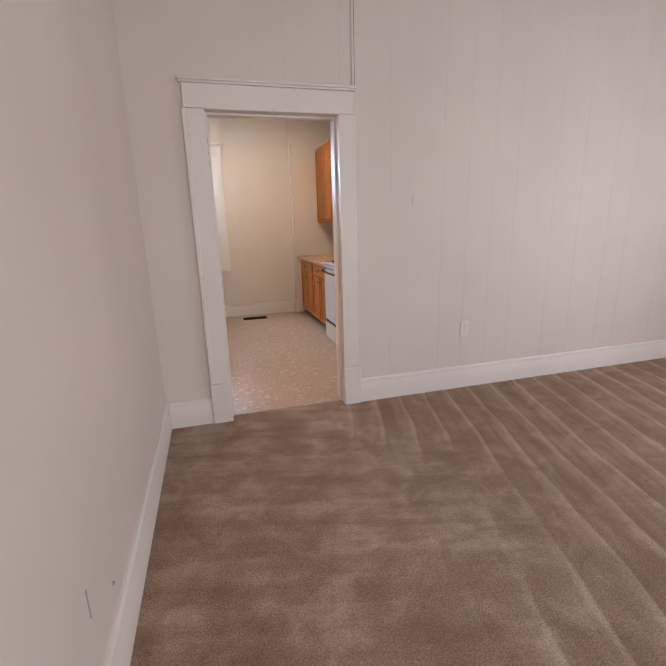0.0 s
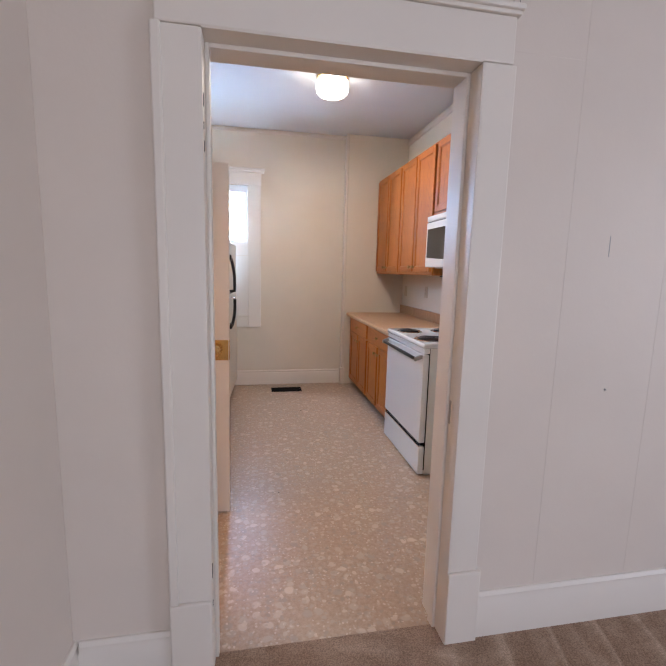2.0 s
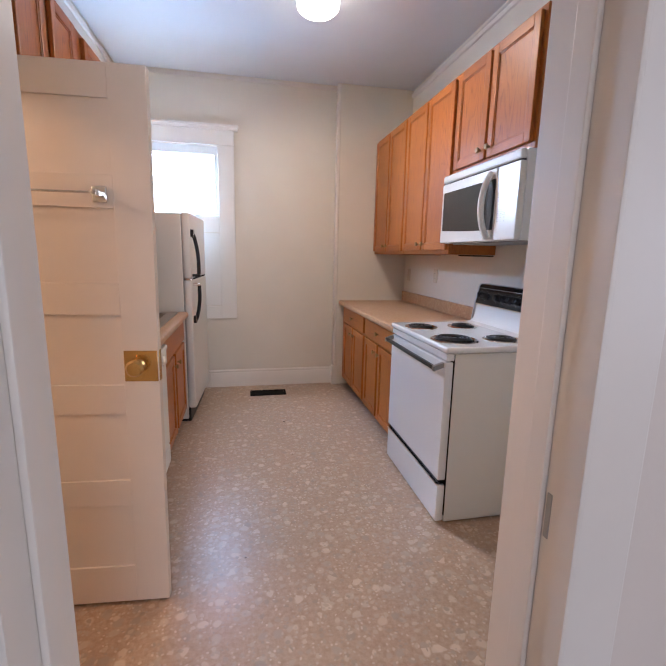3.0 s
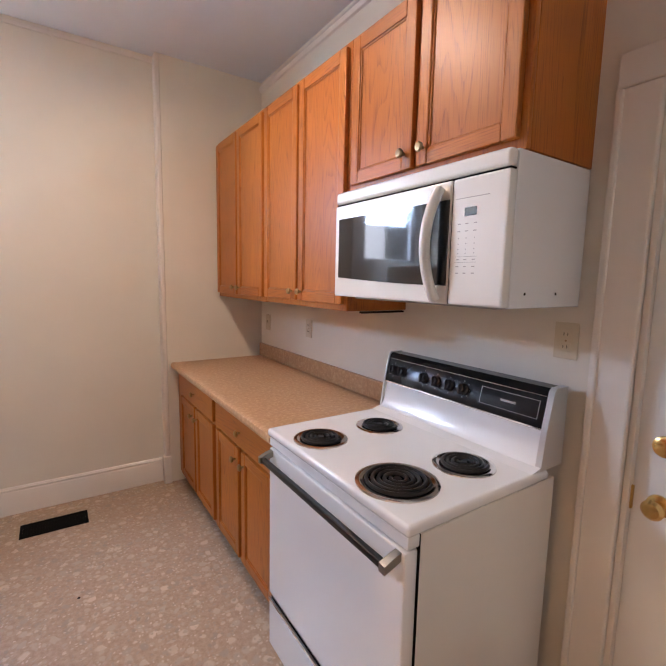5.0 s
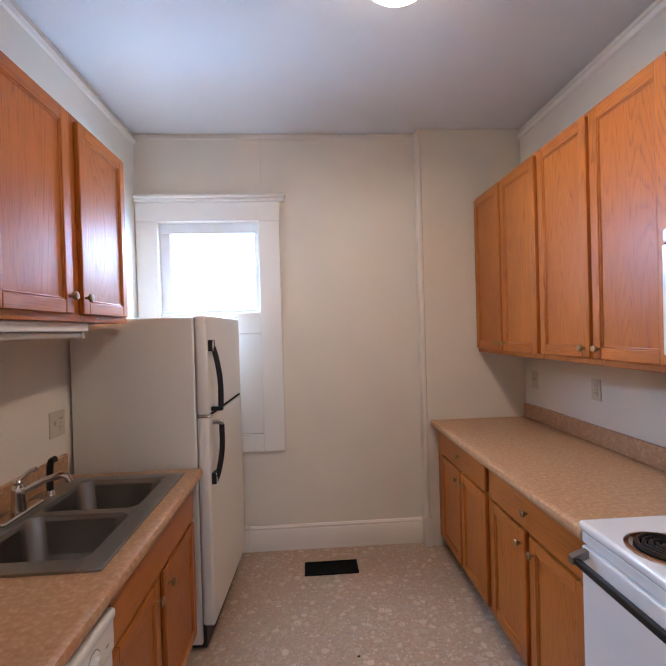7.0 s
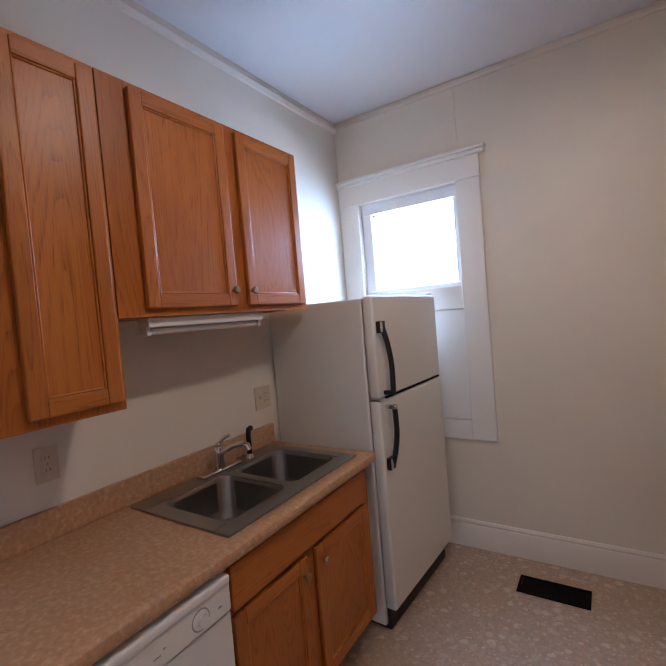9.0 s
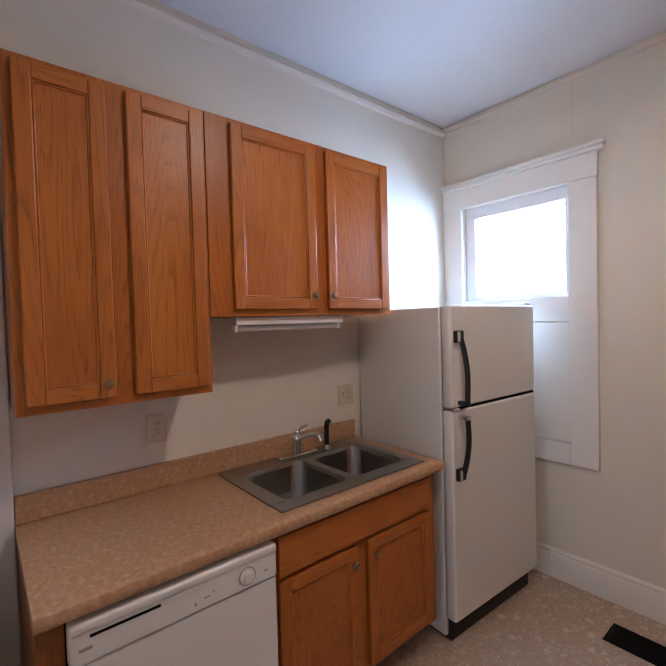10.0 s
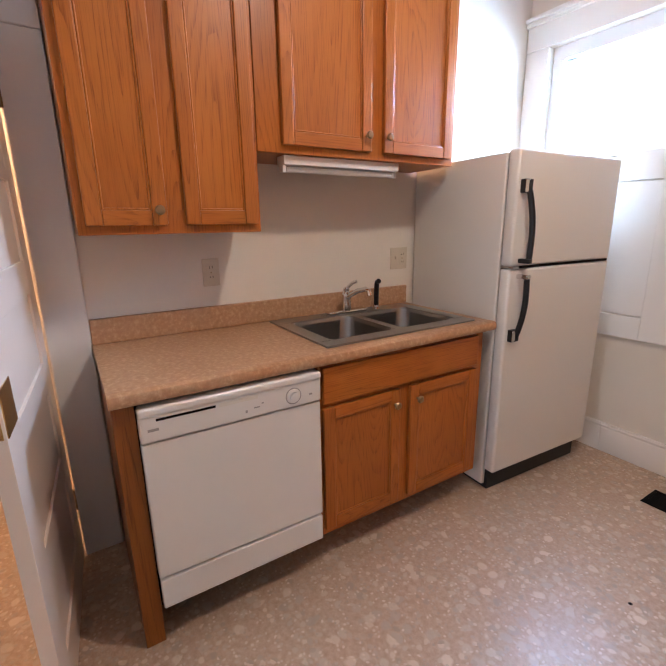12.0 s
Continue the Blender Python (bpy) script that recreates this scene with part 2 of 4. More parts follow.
# ---- mesh helpers ----
def box(x0, x1, y0, y1, z0, z1, bev=0.003, seg=2, bm=None):
    b = bmesh.new()
    r = bmesh.ops.create_cube(b, size=1.0)
    for w in r["verts"]:
        w.co = Vector(((x0 + x1) / 2 + w.co.x * (x1 - x0), (y0 + y1) / 2 + w.co.y * (y1 - y0), (z0 + z1) / 2 + w.co.z * (z1 - z0)))
    bev = min(bev, 0.45 * min(abs(x1 - x0), abs(y1 - y0), abs(z1 - z0)))
    if bev > 0:
        bmesh.ops.bevel(b, geom=b.edges[:], offset=bev, segments=seg, affect="EDGES", profile=0.5)
    bmesh.ops.recalc_face_normals(b, faces=b.faces)
    return join(bm, b)


def join(bm, b):
    """Adds the bmesh b to bm, where bm is given."""
    if bm is None:
        return b
    tmp = bpy.data.meshes.new("tmp")
    b.to_mesh(tmp)
    b.free()
    bm.from_mesh(tmp)
    bpy.data.meshes.remove(tmp)
    return bm


def rod(p, q, r0, r1=None, seg=20, bm=None, bev=0.0):
    """A round bar from p to q."""
    p, q = Vector(p), Vector(q)
    b = bmesh.new()
    bmesh.ops.create_cone(b, cap_ends=True, segments=seg, radius1=r0, radius2=r0 if r1 is None else r1, depth=(q - p).length)
    if bev:
        caps = [e for e in b.edges if sum(len(f.verts) > 4 for f in e.link_faces) == 1]
        bmesh.ops.bevel(b, geom=caps, offset=bev, segments=2, affect="EDGES", profile=0.5)
    m = Matrix.Translation((p + q) / 2) @ (q - p).to_track_quat("Z", "Y").to_matrix().to_4x4()
    bmesh.ops.transform(b, matrix=m, verts=b.verts)
    return join(bm, b)


def lathe(profile, centre, axis=(0, 0, 1), seg=28, bm=None):
    """Turns (radius, height) pairs round an axis through centre."""
    b = bmesh.new()
    rings = []
    for r, h in profile:
        rings.append([b.verts.new((r * math.cos(2 * math.pi * i / seg), r * math.sin(2 * math.pi * i / seg), h)) for i in range(seg)])
    for a, c in zip(rings, rings[1:]):
        for i in range(seg):
            b.faces.new((a[i], a[(i + 1) % seg], c[(i + 1) % seg], c[i]))
    b.faces.new(rings[0][::-1])
    b.faces.new(rings[-1])
    bmesh.ops.remove_doubles(b, verts=b.verts, dist=1e-5)
    bmesh.ops.recalc_face_normals(b, faces=b.faces)
    m = Matrix.Translation(centre) @ Vector(axis).to_track_quat("Z", "Y").to_matrix().to_4x4()
    bmesh.ops.transform(b, matrix=m, verts=b.verts)
    return join(bm, b)


def tube(points, r, seg=10, bm=None, flat=1.0):
    """A bent round bar through the points; flat squeezes it across y."""
    b = bmesh.new()
    pts = [Vector(p) for p in points]
    rings = []
    rise = max(p.z for p in pts) - min(p.z for p in pts)
    run = max(max(p.x for p in pts) - min(p.x for p in pts), max(p.y for p in pts) - min(p.y for p in pts))
    ref = Vector((0, 1, 0)) if rise > 0.5 * run else Vector((0, 0, 1))
    for i, p in enumerate(pts):
        d = (pts[min(i + 1, len(pts) - 1)] - pts[max(i - 1, 0)]).normalized()
        side = d.cross(ref).normalized()
        other = side.cross(d)
        ring = []
        for j in range(seg):
            a = 2 * math.pi * j / seg
            o = side * (r * math.cos(a)) + other * (r * math.sin(a))
            o.y *= flat
            ring.append(b.verts.new(p + o))
        rings.append(ring)
    for a, c in zip(rings, rings[1:]):
        for i in range(seg):
            b.faces.new((a[i], a[(i + 1) % seg], c[(i + 1) % seg], c[i]))
    b.faces.new(rings[0][::-1])
    b.faces.new(rings[-1])
    bmesh.ops.recalc_face_normals(b, faces=b.faces)
    return join(bm, b)


def sweep(profile, y0, y1, bm=None):
    """A bar along y with a section of (x, z) pairs."""
    b = bmesh.new()
    a = [b.verts.new((x, y0, z)) for x, z in profile]
    c = [b.verts.new((x, y1, z)) for x, z in profile]
    for i in range(len(a)):
        j = (i + 1) % len(a)
        b.faces.new((a[i], a[j], c[j], c[i]))
    b.faces.new(a[::-1])
    b.faces.new(c)
    bmesh.ops.recalc_face_normals(b, faces=b.faces)
    return join(bm, b)


def thing(name, loc, label, category, group="", kind=""):
    ob = new(name)
    ob.empty_display_size = 0.1
    ob.location = loc
    return tagged(ob, label, category, group, kind)


def part(name, bm, material, parent=None, label="", smooth=True):
    """Links a bmesh as one mesh object, under a thing or a part where one is given."""
    me = bpy.data.meshes.new(name)
    bm.to_mesh(me)
    bm.free()
    me.materials.append(material)
    if smooth:
        for p in me.polygons:
            p.use_smooth = True
        me.set_sharp_from_angle(angle=radians(38))
        # broad faces stay flat, so that only bevels and turned parts are rounded
        broad = 3 * sum(p.area for p in me.polygons) / len(me.polygons)
        for p in me.polygons:
            if p.area > broad and len(me.polygons) > 40:
                p.use_smooth = False
    ob = new(name, me)
    if parent is not None:
        ob.parent = parent
        if parent.type == "EMPTY":
            ob.matrix_parent_inverse = Matrix.Translation(parent.location).inverted()
    return tagged(ob, label)


def structure(name, bm, material, label, category="wall"):
    return tagged(part(name, bm, material), label, category, "", "structure")


# ---- plan ----
KX0, KX1, KY0, KY1, KZ = -0.41, 2.24, 3.40, 6.93, 2.87      # kitchen
RX0, RX1, RY0, RY1, RZ = -0.092, 5.0, -2.0, 3.25, 2.95       # front room
OX0, OX1, OZ = 0.333, 1.157, 1.995                              # cased opening between them
WX0, WX1, WZ0, WZ1 = -0.262, 0.411, 1.646, 2.271               # kitchen window

# floors
structure("floor_kitchen", box(-2.2, KX1 + 0.12, 3.3182, KY1 + 0.12, -0.1, 0.0, 0), VINYL, "beige pebble-pattern sheet vinyl kitchen floor, slightly glossy", "floor")
structure("floor_room", box(RX0 - 0.12, RX1 + 0.12, RY0 - 0.12, 3.318, -0.1, 0.007, 0.005), CARPET, "brown cut-pile carpet with vacuum streaks", "floor")
# ceilings
structure("ceiling_kitchen", box(-2.2, KX1 + 0.12, KY0 - 0.05, KY1 + 0.12, KZ, KZ + 0.1, 0), CEIL, "white painted kitchen ceiling", "ceiling")
structure("ceiling_room", box(RX0 - 0.12, RX1 + 0.12, RY0 - 0.12, 3.349, RZ, RZ + 0.1, 0), CEIL, "white painted front room ceiling", "ceiling")

# wall between front room and kitchen, with the opening through it
b = box(-2.2, OX0, 3.262, KY0, 0, RZ, 0)
box(OX1, RX1 + 0.12, 3.262, KY0, 0, RZ, 0, bm=b)
box(OX0, OX1, 3.262, KY0, OZ, RZ, 0, bm=b)
wall_mid = structure("wall_middle", b, CREAM, "painted wall with a cased doorway between front room and kitchen")
# front room walls
structure("wall_room_west", box(RX0 - 0.12, RX0, RY0 - 0.12, 3.262, 0, RZ, 0), ROOM, "smooth putty-coloured painted wall")
b = box(RX0, 0.55, RY0 - 0.12, RY0, 0, RZ, 0)
box(2.05, RX1 + 0.12, RY0 - 0.12, RY0, 0, RZ, 0, bm=b)
box(0.55, 2.05, RY0 - 0.12, RY0, 0, 0.75, 0, bm=b)
box(0.55, 2.05, RY0 - 0.12, RY0, 2.25, RZ, 0, bm=b)
structure("wall_room_south", b, ROOM, "putty-coloured painted wall with a window opening")
b = box(RX1, RX1 + 0.12, RY0, 0.25, 0, RZ, 0)
box(RX1, RX1 + 0.12, 1.55, 3.262, 0, RZ, 0, bm=b)
box(RX1, RX1 + 0.12, 0.25, 1.55, 0, 0.75, 0, bm=b)
box(RX1, RX1 + 0.12, 0.25, 1.55, 2.25, RZ, 0, bm=b)
structure("wall_room_east", b, ROOM, "putty-coloured painted wall with a window opening")
# kitchen walls
b = box(KX0 - 0.1, KX0, KY0, 3.60, 0, KZ, 0)
box(KX0 - 0.1, KX0, 4.301, KY1 + 0.12, 0, KZ, 0, bm=b)
box(KX0 - 0.1, KX0, 3.60, 4.301, 1.925, KZ, 0, bm=b)
structure("wall_kitchen_west", b, CREAM, "cream painted kitchen wall with a doorway to the washroom")
b = box(KX1, KX1 + 0.12, KY0, 3.52, 0, KZ, 0)
box(KX1, KX1 + 0.12, 4.32, KY1 + 0.12, 0, KZ, 0, bm=b)
box(KX1, KX1 + 0.12, 3.52, 4.32, 2.0, KZ, 0, bm=b)
structure("wall_kitchen_east", b, CREAM, "cream painted kitchen wall with a back door")
b = box(KX0, WX0, KY1, KY1 + 0.12, 0, KZ, 0)
box(WX1, KX1, KY1, KY1 + 0.12, 0, KZ, 0, bm=b)
box(WX0, WX1, KY1, KY1 + 0.12, 0, WZ0, 0, bm=b)
box(WX0, WX1, KY1, KY1 + 0.12, WZ1, KZ, 0, bm=b)
structure("wall_kitchen_north", b, CREAM, "cream painted kitchen wall with a small high window")
structure("wall_chase", box(1.520, KX1, 6.855, KY1, 0, KZ, 0.004), CREAM, "shallow boxed chase in the kitchen corner, cream paint")
# washroom shell behind the panel door
b = box(-2.2, KX0 - 0.1, 4.75, 4.87, 0, KZ, 0)
box(-2.32, -2.2, 3.4, 4.87, 0, KZ, 0, bm=b)
structure("wall_washroom", b, CREAM, "plain cream washroom walls behind the door")

# paneling on the front room side of the middle wall: upright boards with thin grooves
random.seed(4)
edges, x = [RX0], RX0
while x < RX1 - 0.3:
    x += random.choice((0.205, 0.405, 0.305, 0.35, 0.255))
    edges.append(x)
edges.append(RX1)
for x0, x1 in zip(edges, edges[1:]):
    if x1 < OX0 - 0.03 or x0 > OX1 + 0.03:
        spans = [(x0, x1, 0, RZ)]
    else:
        spans = [(x0, x1, OZ + 0.05, RZ), (x0, OX0 - 0.03, 0, OZ + 0.05), (OX1 + 0.03, x1, 0, OZ + 0.05)]
    for a, c, z, top_z in spans:
        if c - a > 0.01:
            part("wall_board", box(a + 0.0002, c - 0.0002, 3.25, 3.262, z, top_z, 0.0004, 1), ROOM, wall_mid)

# trim of the opening, front room side
b = box(0.215, OX0, 3.226, 3.25, 0.29, OZ, 0.006)
box(0.205, 0.233, 3.216, 3.25, 0.29, OZ, 0.006, bm=b)
structure("casing_left", b, TRIM, "wide flat cream door casing with a back band", "trim")
structure("casing_right", box(OX1, 1.268, 3.226, 3.25, 0.29, OZ, 0.006), TRIM, "wide flat cream door casing", "trim")
structure("plinth_left", box(0.204, OX0 + 0.002, 3.218, 3.25, 0, 0.29, 0.006), TRIM, "cream plinth block", "trim")
structure("plinth_right", box(OX1 - 0.002, 1.282, 3.218, 3.25, 0, 0.29, 0.006), TRIM, "cream plinth block", "trim")
structure("head_casing", box(0.216, 1.255, 3.224, 3.25, OZ, 2.128, 0.005), TRIM, "wide cream head casing", "trim")
b = box(0.194, 1.272, 3.205, 3.25, 2.140, 2.158, 0.007)
box(0.202, 1.265, 3.214, 3.25, 2.128, 2.141, 0.004, bm=b)
structure("head_cap", b, TRIM, "narrow moulded cap on the head casing", "trim")
structure("panel_batten", box(1.252, 1.270, 3.243, 3.25, 2.159, RZ, 0.003), ROOM, "thin upright batten over the doorway", "trim")
structure("batten_gap", box(1.270, 1.2735, 3.2478, 3.2498, 2.159, RZ, 0), DARK, "dark open crack beside the batten", "trim")
# jambs and stops
b = box(OX0 - 0.012, OX0 + 0.003, 3.2262, KY0 + 0.0225, 0.0, OZ - 0.003, 0.002)
box(OX0 + 0.003, OX0 + 0.015, 3.30, 3.345, 0.0, OZ - 0.003, 0.003, bm=b)
structure("jamb_left", b, TRIM, "cream painted door jamb with stop, old hinge mortises", "trim")
b = box(OX1 - 0.003, OX1 + 0.012, 3.2262, KY0 + 0.0225, 0.0, OZ - 0.003, 0.002)
box(OX1 - 0.015, OX1 - 0.003, 3.30, 3.345, 0.0, OZ - 0.003, 0.003, bm=b)
structure("jamb_right", b, TRIM, "cream painted door jamb with stop", "trim")
b = box(OX0 + 0.003, OX1 - 0.003, 3.2266, KY0 + 0.0235, OZ - 0.003, OZ + 0.012, 0.002)
box(OX0 + 0.015, OX1 - 0.015, 3.30, 3.345, OZ - 0.017, OZ - 0.003, 0.003, bm=b)
structure("jamb_head", b, TRIM, "cream painted head jamb", "trim")
for z, h in ((1.80, 0.035), (1.74, 0.02), (0.36, 0.05), (0.26, 0.02), (1.68, 0.03)):
    structure("hinge_mortise", box(OX0 + 0.002, OX0 + 0.0042, 3.238, 3.247, z, z + h, 0.001), DARK, "small dark hole of an old hinge in the jamb", "trim")
# kitchen side casing of the opening
b = box(OX0 - 0.11, OX0, KY0, KY0 + 0.022, 0, OZ, 0.005)
box(OX1, OX1 + 0.11, KY0, KY0 + 0.022, 0, OZ, 0.005, bm=b)
box(OX0 - 0.11, OX1 + 0.11, KY0, KY0 + 0.024, OZ, OZ + 0.13, 0.005, bm=b)
structure("casing_kitchen_side", b, TRIM, "cream door casing on the kitchen side", "trim")


def base_x(name, x0, x1, y, s, h, material):
    """Baseboard along x on a wall at y; s: the side to which it stands proud."""
    b = bmesh.new()
    prof = [(0, 0), (0.02, 0), (0.02, h * 0.80), (0.014, h * 0.86), (0.016, h * 0.93), (0.008, h), (0, h)]
    a = [b.verts.new((x0, y + s * p, z)) for p, z in prof]
    c = [b.verts.new((x1, y + s * p, z)) for p, z in prof]
    for i in range(len(a)):
        j = (i + 1) % len(a)
        b.faces.new((a[i], a[j], c[j], c[i]))
    b.faces.new(a)
    b.faces.new(c[::-1])
    bmesh.ops.recalc_face_normals(b, faces=b.faces)
    return structure(name, b, material, "tall painted wooden baseboard with moulded top", "baseboard")


def base_y(name, y0, y1, x, s, h, material):
    prof = [(0, 0), (0.02, 0), (0.02, h * 0.80), (0.014, h * 0.86), (0.016, h * 0.93), (0.008, h), (0, h)]
    return structure(name, sweep([(x + s * p, z) for p, z in prof], y0, y1), material, "tall painted wooden baseboard with moulded top", "baseboard")


base_x("baseboard_room_right", 1.283, RX1, 3.25, -1, 0.185, TRIM)
base_x("baseboard_room_left", RX0 + 0.02, 0.203, 3.25, -1, 0.185, TRIM)
base_y("baseboard_room_west", RY0, 3.25, RX0, 1, 0.185, TRIM)
base_x("baseboard_kitchen_north", 0.30, 1.519, KY1, -1, 0.17, TRIM)
base_x("baseboard_kitchen_north_corner", KX0, 0.298, KY1, -1, 0.17, TRIM)
structure("chase_corner_bead", box(1.505, 1.537, 6.847, 6.929, 0.2, KZ - 0.001, 0.010, 3), TRIM, "light rounded corner bead on the chase", "trim")
structure("chase_plinth", box(1.493, 1.545, 6.838, 6.90, 0, 0.2, 0.006), TRIM, "small painted plinth at the chase corner", "trim")
# rail mouldings at the top of the kitchen walls
structure("trim_rail_east", sweep([(KX1, KZ - 0.075), (KX1 - 0.012, KZ - 0.07), (KX1 - 0.022, KZ - 0.05), (KX1 - 0.014, KZ - 0.03), (KX1, KZ - 0.026)], KY0, 6.855), TRIM, "slim rounded rail moulding below the ceiling", "trim")
structure("trim_rail_west", sweep([(KX0, KZ - 0.075), (KX0 + 0.012, KZ - 0.07), (KX0 + 0.020, KZ - 0.05), (KX0 + 0.012, KZ - 0.03), (KX0, KZ - 0.026)], KY0, KY1), TRIM, "slim rounded rail moulding below the ceiling", "trim")
structure("trim_rail_north", box(KX0, 1.520, KY1 - 0.012, KY1, KZ - 0.045, KZ - 0.02, 0.005), TRIM, "slim rail moulding below the ceiling", "trim")
structure("seam_west", box(KX0, KX0 + 0.0005, 5.712, 5.722, 2.37, KZ - 0.05, 0.002), CREAM, "painted wallboard seam", "trim")
structure("seam_west_level", box(KX0, KX0 + 0.0005, 5.6, KY1, 2.662, 2.672, 0.0015), CREAM, "painted wallboard seam", "trim")
structure("seam_north", box(0.43, 0.438, KY1 - 0.004, KY1, 2.515, KZ - 0.045, 0.002), CREAM, "painted wallboard seam", "trim")

# ---- kitchen window ----
win = thing("window_1", (0.1, KY1, WZ0), "small white vinyl window set high in a tall old painted frame", "window", kind="structure")
part("head_cap", box(-0.407, 0.594, KY1 - 0.042, KY1, 2.400, 2.424, 0.006, bm=box(-0.408, 0.600, KY1 - 0.055, KY1, 2.423, 2.446, 0.008)), WHITE_TRIM, win)
part("head_casing", box(-0.406, 0.560, KY1 - 0.024, KY1, WZ1, 2.401, 0.004), WHITE_TRIM, win)
part("side_casing", box(WX1, 0.556, KY1 - 0.022, KY1, 0.690, WZ1, 0.005), WHITE_TRIM, win)
part("side_casing", box(-0.406, WX0, KY1 - 0.022, KY1, 0.690, WZ1, 0.005), WHITE_TRIM, win)
part("window_sill", box(WX0, WX1, KY1 - 0.016, KY1, 1.503, WZ0, 0.003), WHITE_TRIM, win)
part("apron_panel", box(WX0, WX1, KY1 - 0.010, KY1, 0.815, 1.497, 0.002), WHITE_TRIM, win, "painted panel that fills the lower old window")
part("apron_rail", box(WX0, WX1, KY1 - 0.018, KY1, 0.690, 0.811, 0.003), WHITE_TRIM, win)
fr = box(WX0, WX1, KY1 + 0.03, KY1 + 0.10, WZ1 - 0.075, WZ1, 0.004)
box(WX0, WX1, KY1 + 0.03, KY1 + 0.10, WZ0, WZ0 + 0.025, 0.004, bm=fr)
box(WX0, WX0 + 0.07, KY1 + 0.03, KY1 + 0.10, WZ0 + 0.025, WZ1 - 0.075, 0.004, bm=fr)
box(WX1 - 0.035, WX1, KY1 + 0.03, KY1 + 0.10, WZ0 + 0.025, WZ1 - 0.075, 0.004, bm=fr)
part("window_frame", fr, VINYLW, win, "white vinyl sash frame")
gl = part("pane", box(WX0 + 0.07, WX1 - 0.035, KY1 + 0.062, KY1 + 0.066, WZ0 + 0.025, WZ1 - 0.075, 0), GLASS, win, "clear glass pane", smooth=False)
gl.visible_shadow = False

# ---- outside the kitchen window ----
structure("ground", box(-60, 60, 7.06, 70, -0.8, -0.6, 0), GRASS, "grass yard that runs to the distance", "ground")
structure("backdrop", box(-25, 25, 30, 30.05, -0.6, 30, 0), HAZE, "bright overcast sky", "backdrop")
house = thing("neighbour_house", (-9.5, 13.3, -0.6), "white clapboard neighbouring house with a grey roof", "house")
part("wall", box(-13.3, -5.8, 12.6, 14.0, -0.6, 3.6, 0.01), SIDING, house)
for i in range(24):
    z = -0.5 + i * 0.17
    part("clapboard", sweep([(0, 0), (0.03, 0), (0.006, 0.17), (0, 0.17)], 0, 7.5), SIDING, house).matrix_basis = pose(-13.3, 12.6, z, 0, 0, -90)
part("window", box(-7.4, -6.6, 12.55, 12.62, 1.3, 2.7, 0.01), BLACKGLASS, house)
part("roof", sweep([(-13.6, 3.6), (-5.5, 3.6), (-9.55, 5.2)], 12.2, 14.4), GREYM, house)


# ---- cabinets ----
def knob(parent, x, y, z, s):
    """Round cabinet knob; s: the way to the room along x."""
    part("knob", lathe([(0.0, 0), (0.006, 0), (0.005, 0.010), (0.0145, 0.016), (0.016, 0.021), (0.012, 0.027), (0.0, 0.029)], (x, y, z), (s, 0, 0), 18), PEWTER, parent, "aged brass knob")


def cab_door(parent, xf, s, y0, y1, z0, z1, knob_at=None, name="door"):
    """Framed oak door whose front lies at xf and faces along s."""
    w = 0.047 if z1 - z0 > 0.2 else 0.0
    X = lambda d: xf - s * d
    def bx(d0, d1, *r, **kw):
        a, c = sorted((X(d0), X(d1)))
        return box(a, c, *r, **kw)
    if not w:
        door = part(name, bx(0, 0.020, y0, y1, z0, z1, bev=0.005), OAK_H, parent)
    else:
        door = part(name, bx(0.009, 0.019, y0 + w - 0.006, y1 - w + 0.006, z0 + w - 0.006, z1 - w + 0.006, bev=0.002), OAK_V, parent)
        for a, c in ((y0, y0 + w), (y1 - w, y1)):
            part("stile", bx(0, 0.020, a, c, z0, z1, bev=0.0045), OAK_V, door)
        for a, c in ((z0, z0 + w), (z1 - w, z1)):
            part("rail", bx(0.0006, 0.0195, y0 + w, y1 - w, a, c, bev=0.003), OAK_H, door)
        bead = bx(0.004, 0.012, y0 + w, y0 + w + 0.007, z0 + w, z1 - w, bev=0.003)
        bx(0.004, 0.012, y1 - w - 0.007, y1 - w, z0 + w, z1 - w, bev=0.003, bm=bead)
        bx(0.0045, 0.0125, y0 + w + 0.007, y1 - w - 0.007, z0 + w, z0 + w + 0.007, bev=0.003, bm=bead)
        bx(0.0045, 0.0125, y0 + w + 0.007, y1 - w - 0.007, z1 - w - 0.007, z1 - w, bev=0.003, bm=bead)
        part("bead", bead, OAK_V, door)
    if knob_at:
        knob(door, xf, knob_at[0], knob_at[1], s)
    return door


def upper(label, group, xf, s, xw, y0, y1, z0, z1, doors):
    """Wall cabinet. xf: front of its doors; xw: the wall; doors: (y0, y1, knob y, knob z)."""
    t = thing("wall_cabinet", ((xf + xw) / 2, (y0 + y1) / 2, z0), label, "cabinet", group)
    a, c = sorted((xf - s * 0.040, xw))
    part("body", box(a, c, y0, y1, z0, z1, 0.002), OAK_V, t)
    a, c = sorted((xf - s * 0.0205, xf - s * 0.0395))
    part("face_frame", box(a, c, y0, y1, z0, z1, 0.002), OAK_V, t)
    for d0, d1, ky, kz in doors:
        cab_door(t, xf, s, d0, d1, z0 + 0.028, z1 - 0.022, (ky, kz) if ky else None)
    return t


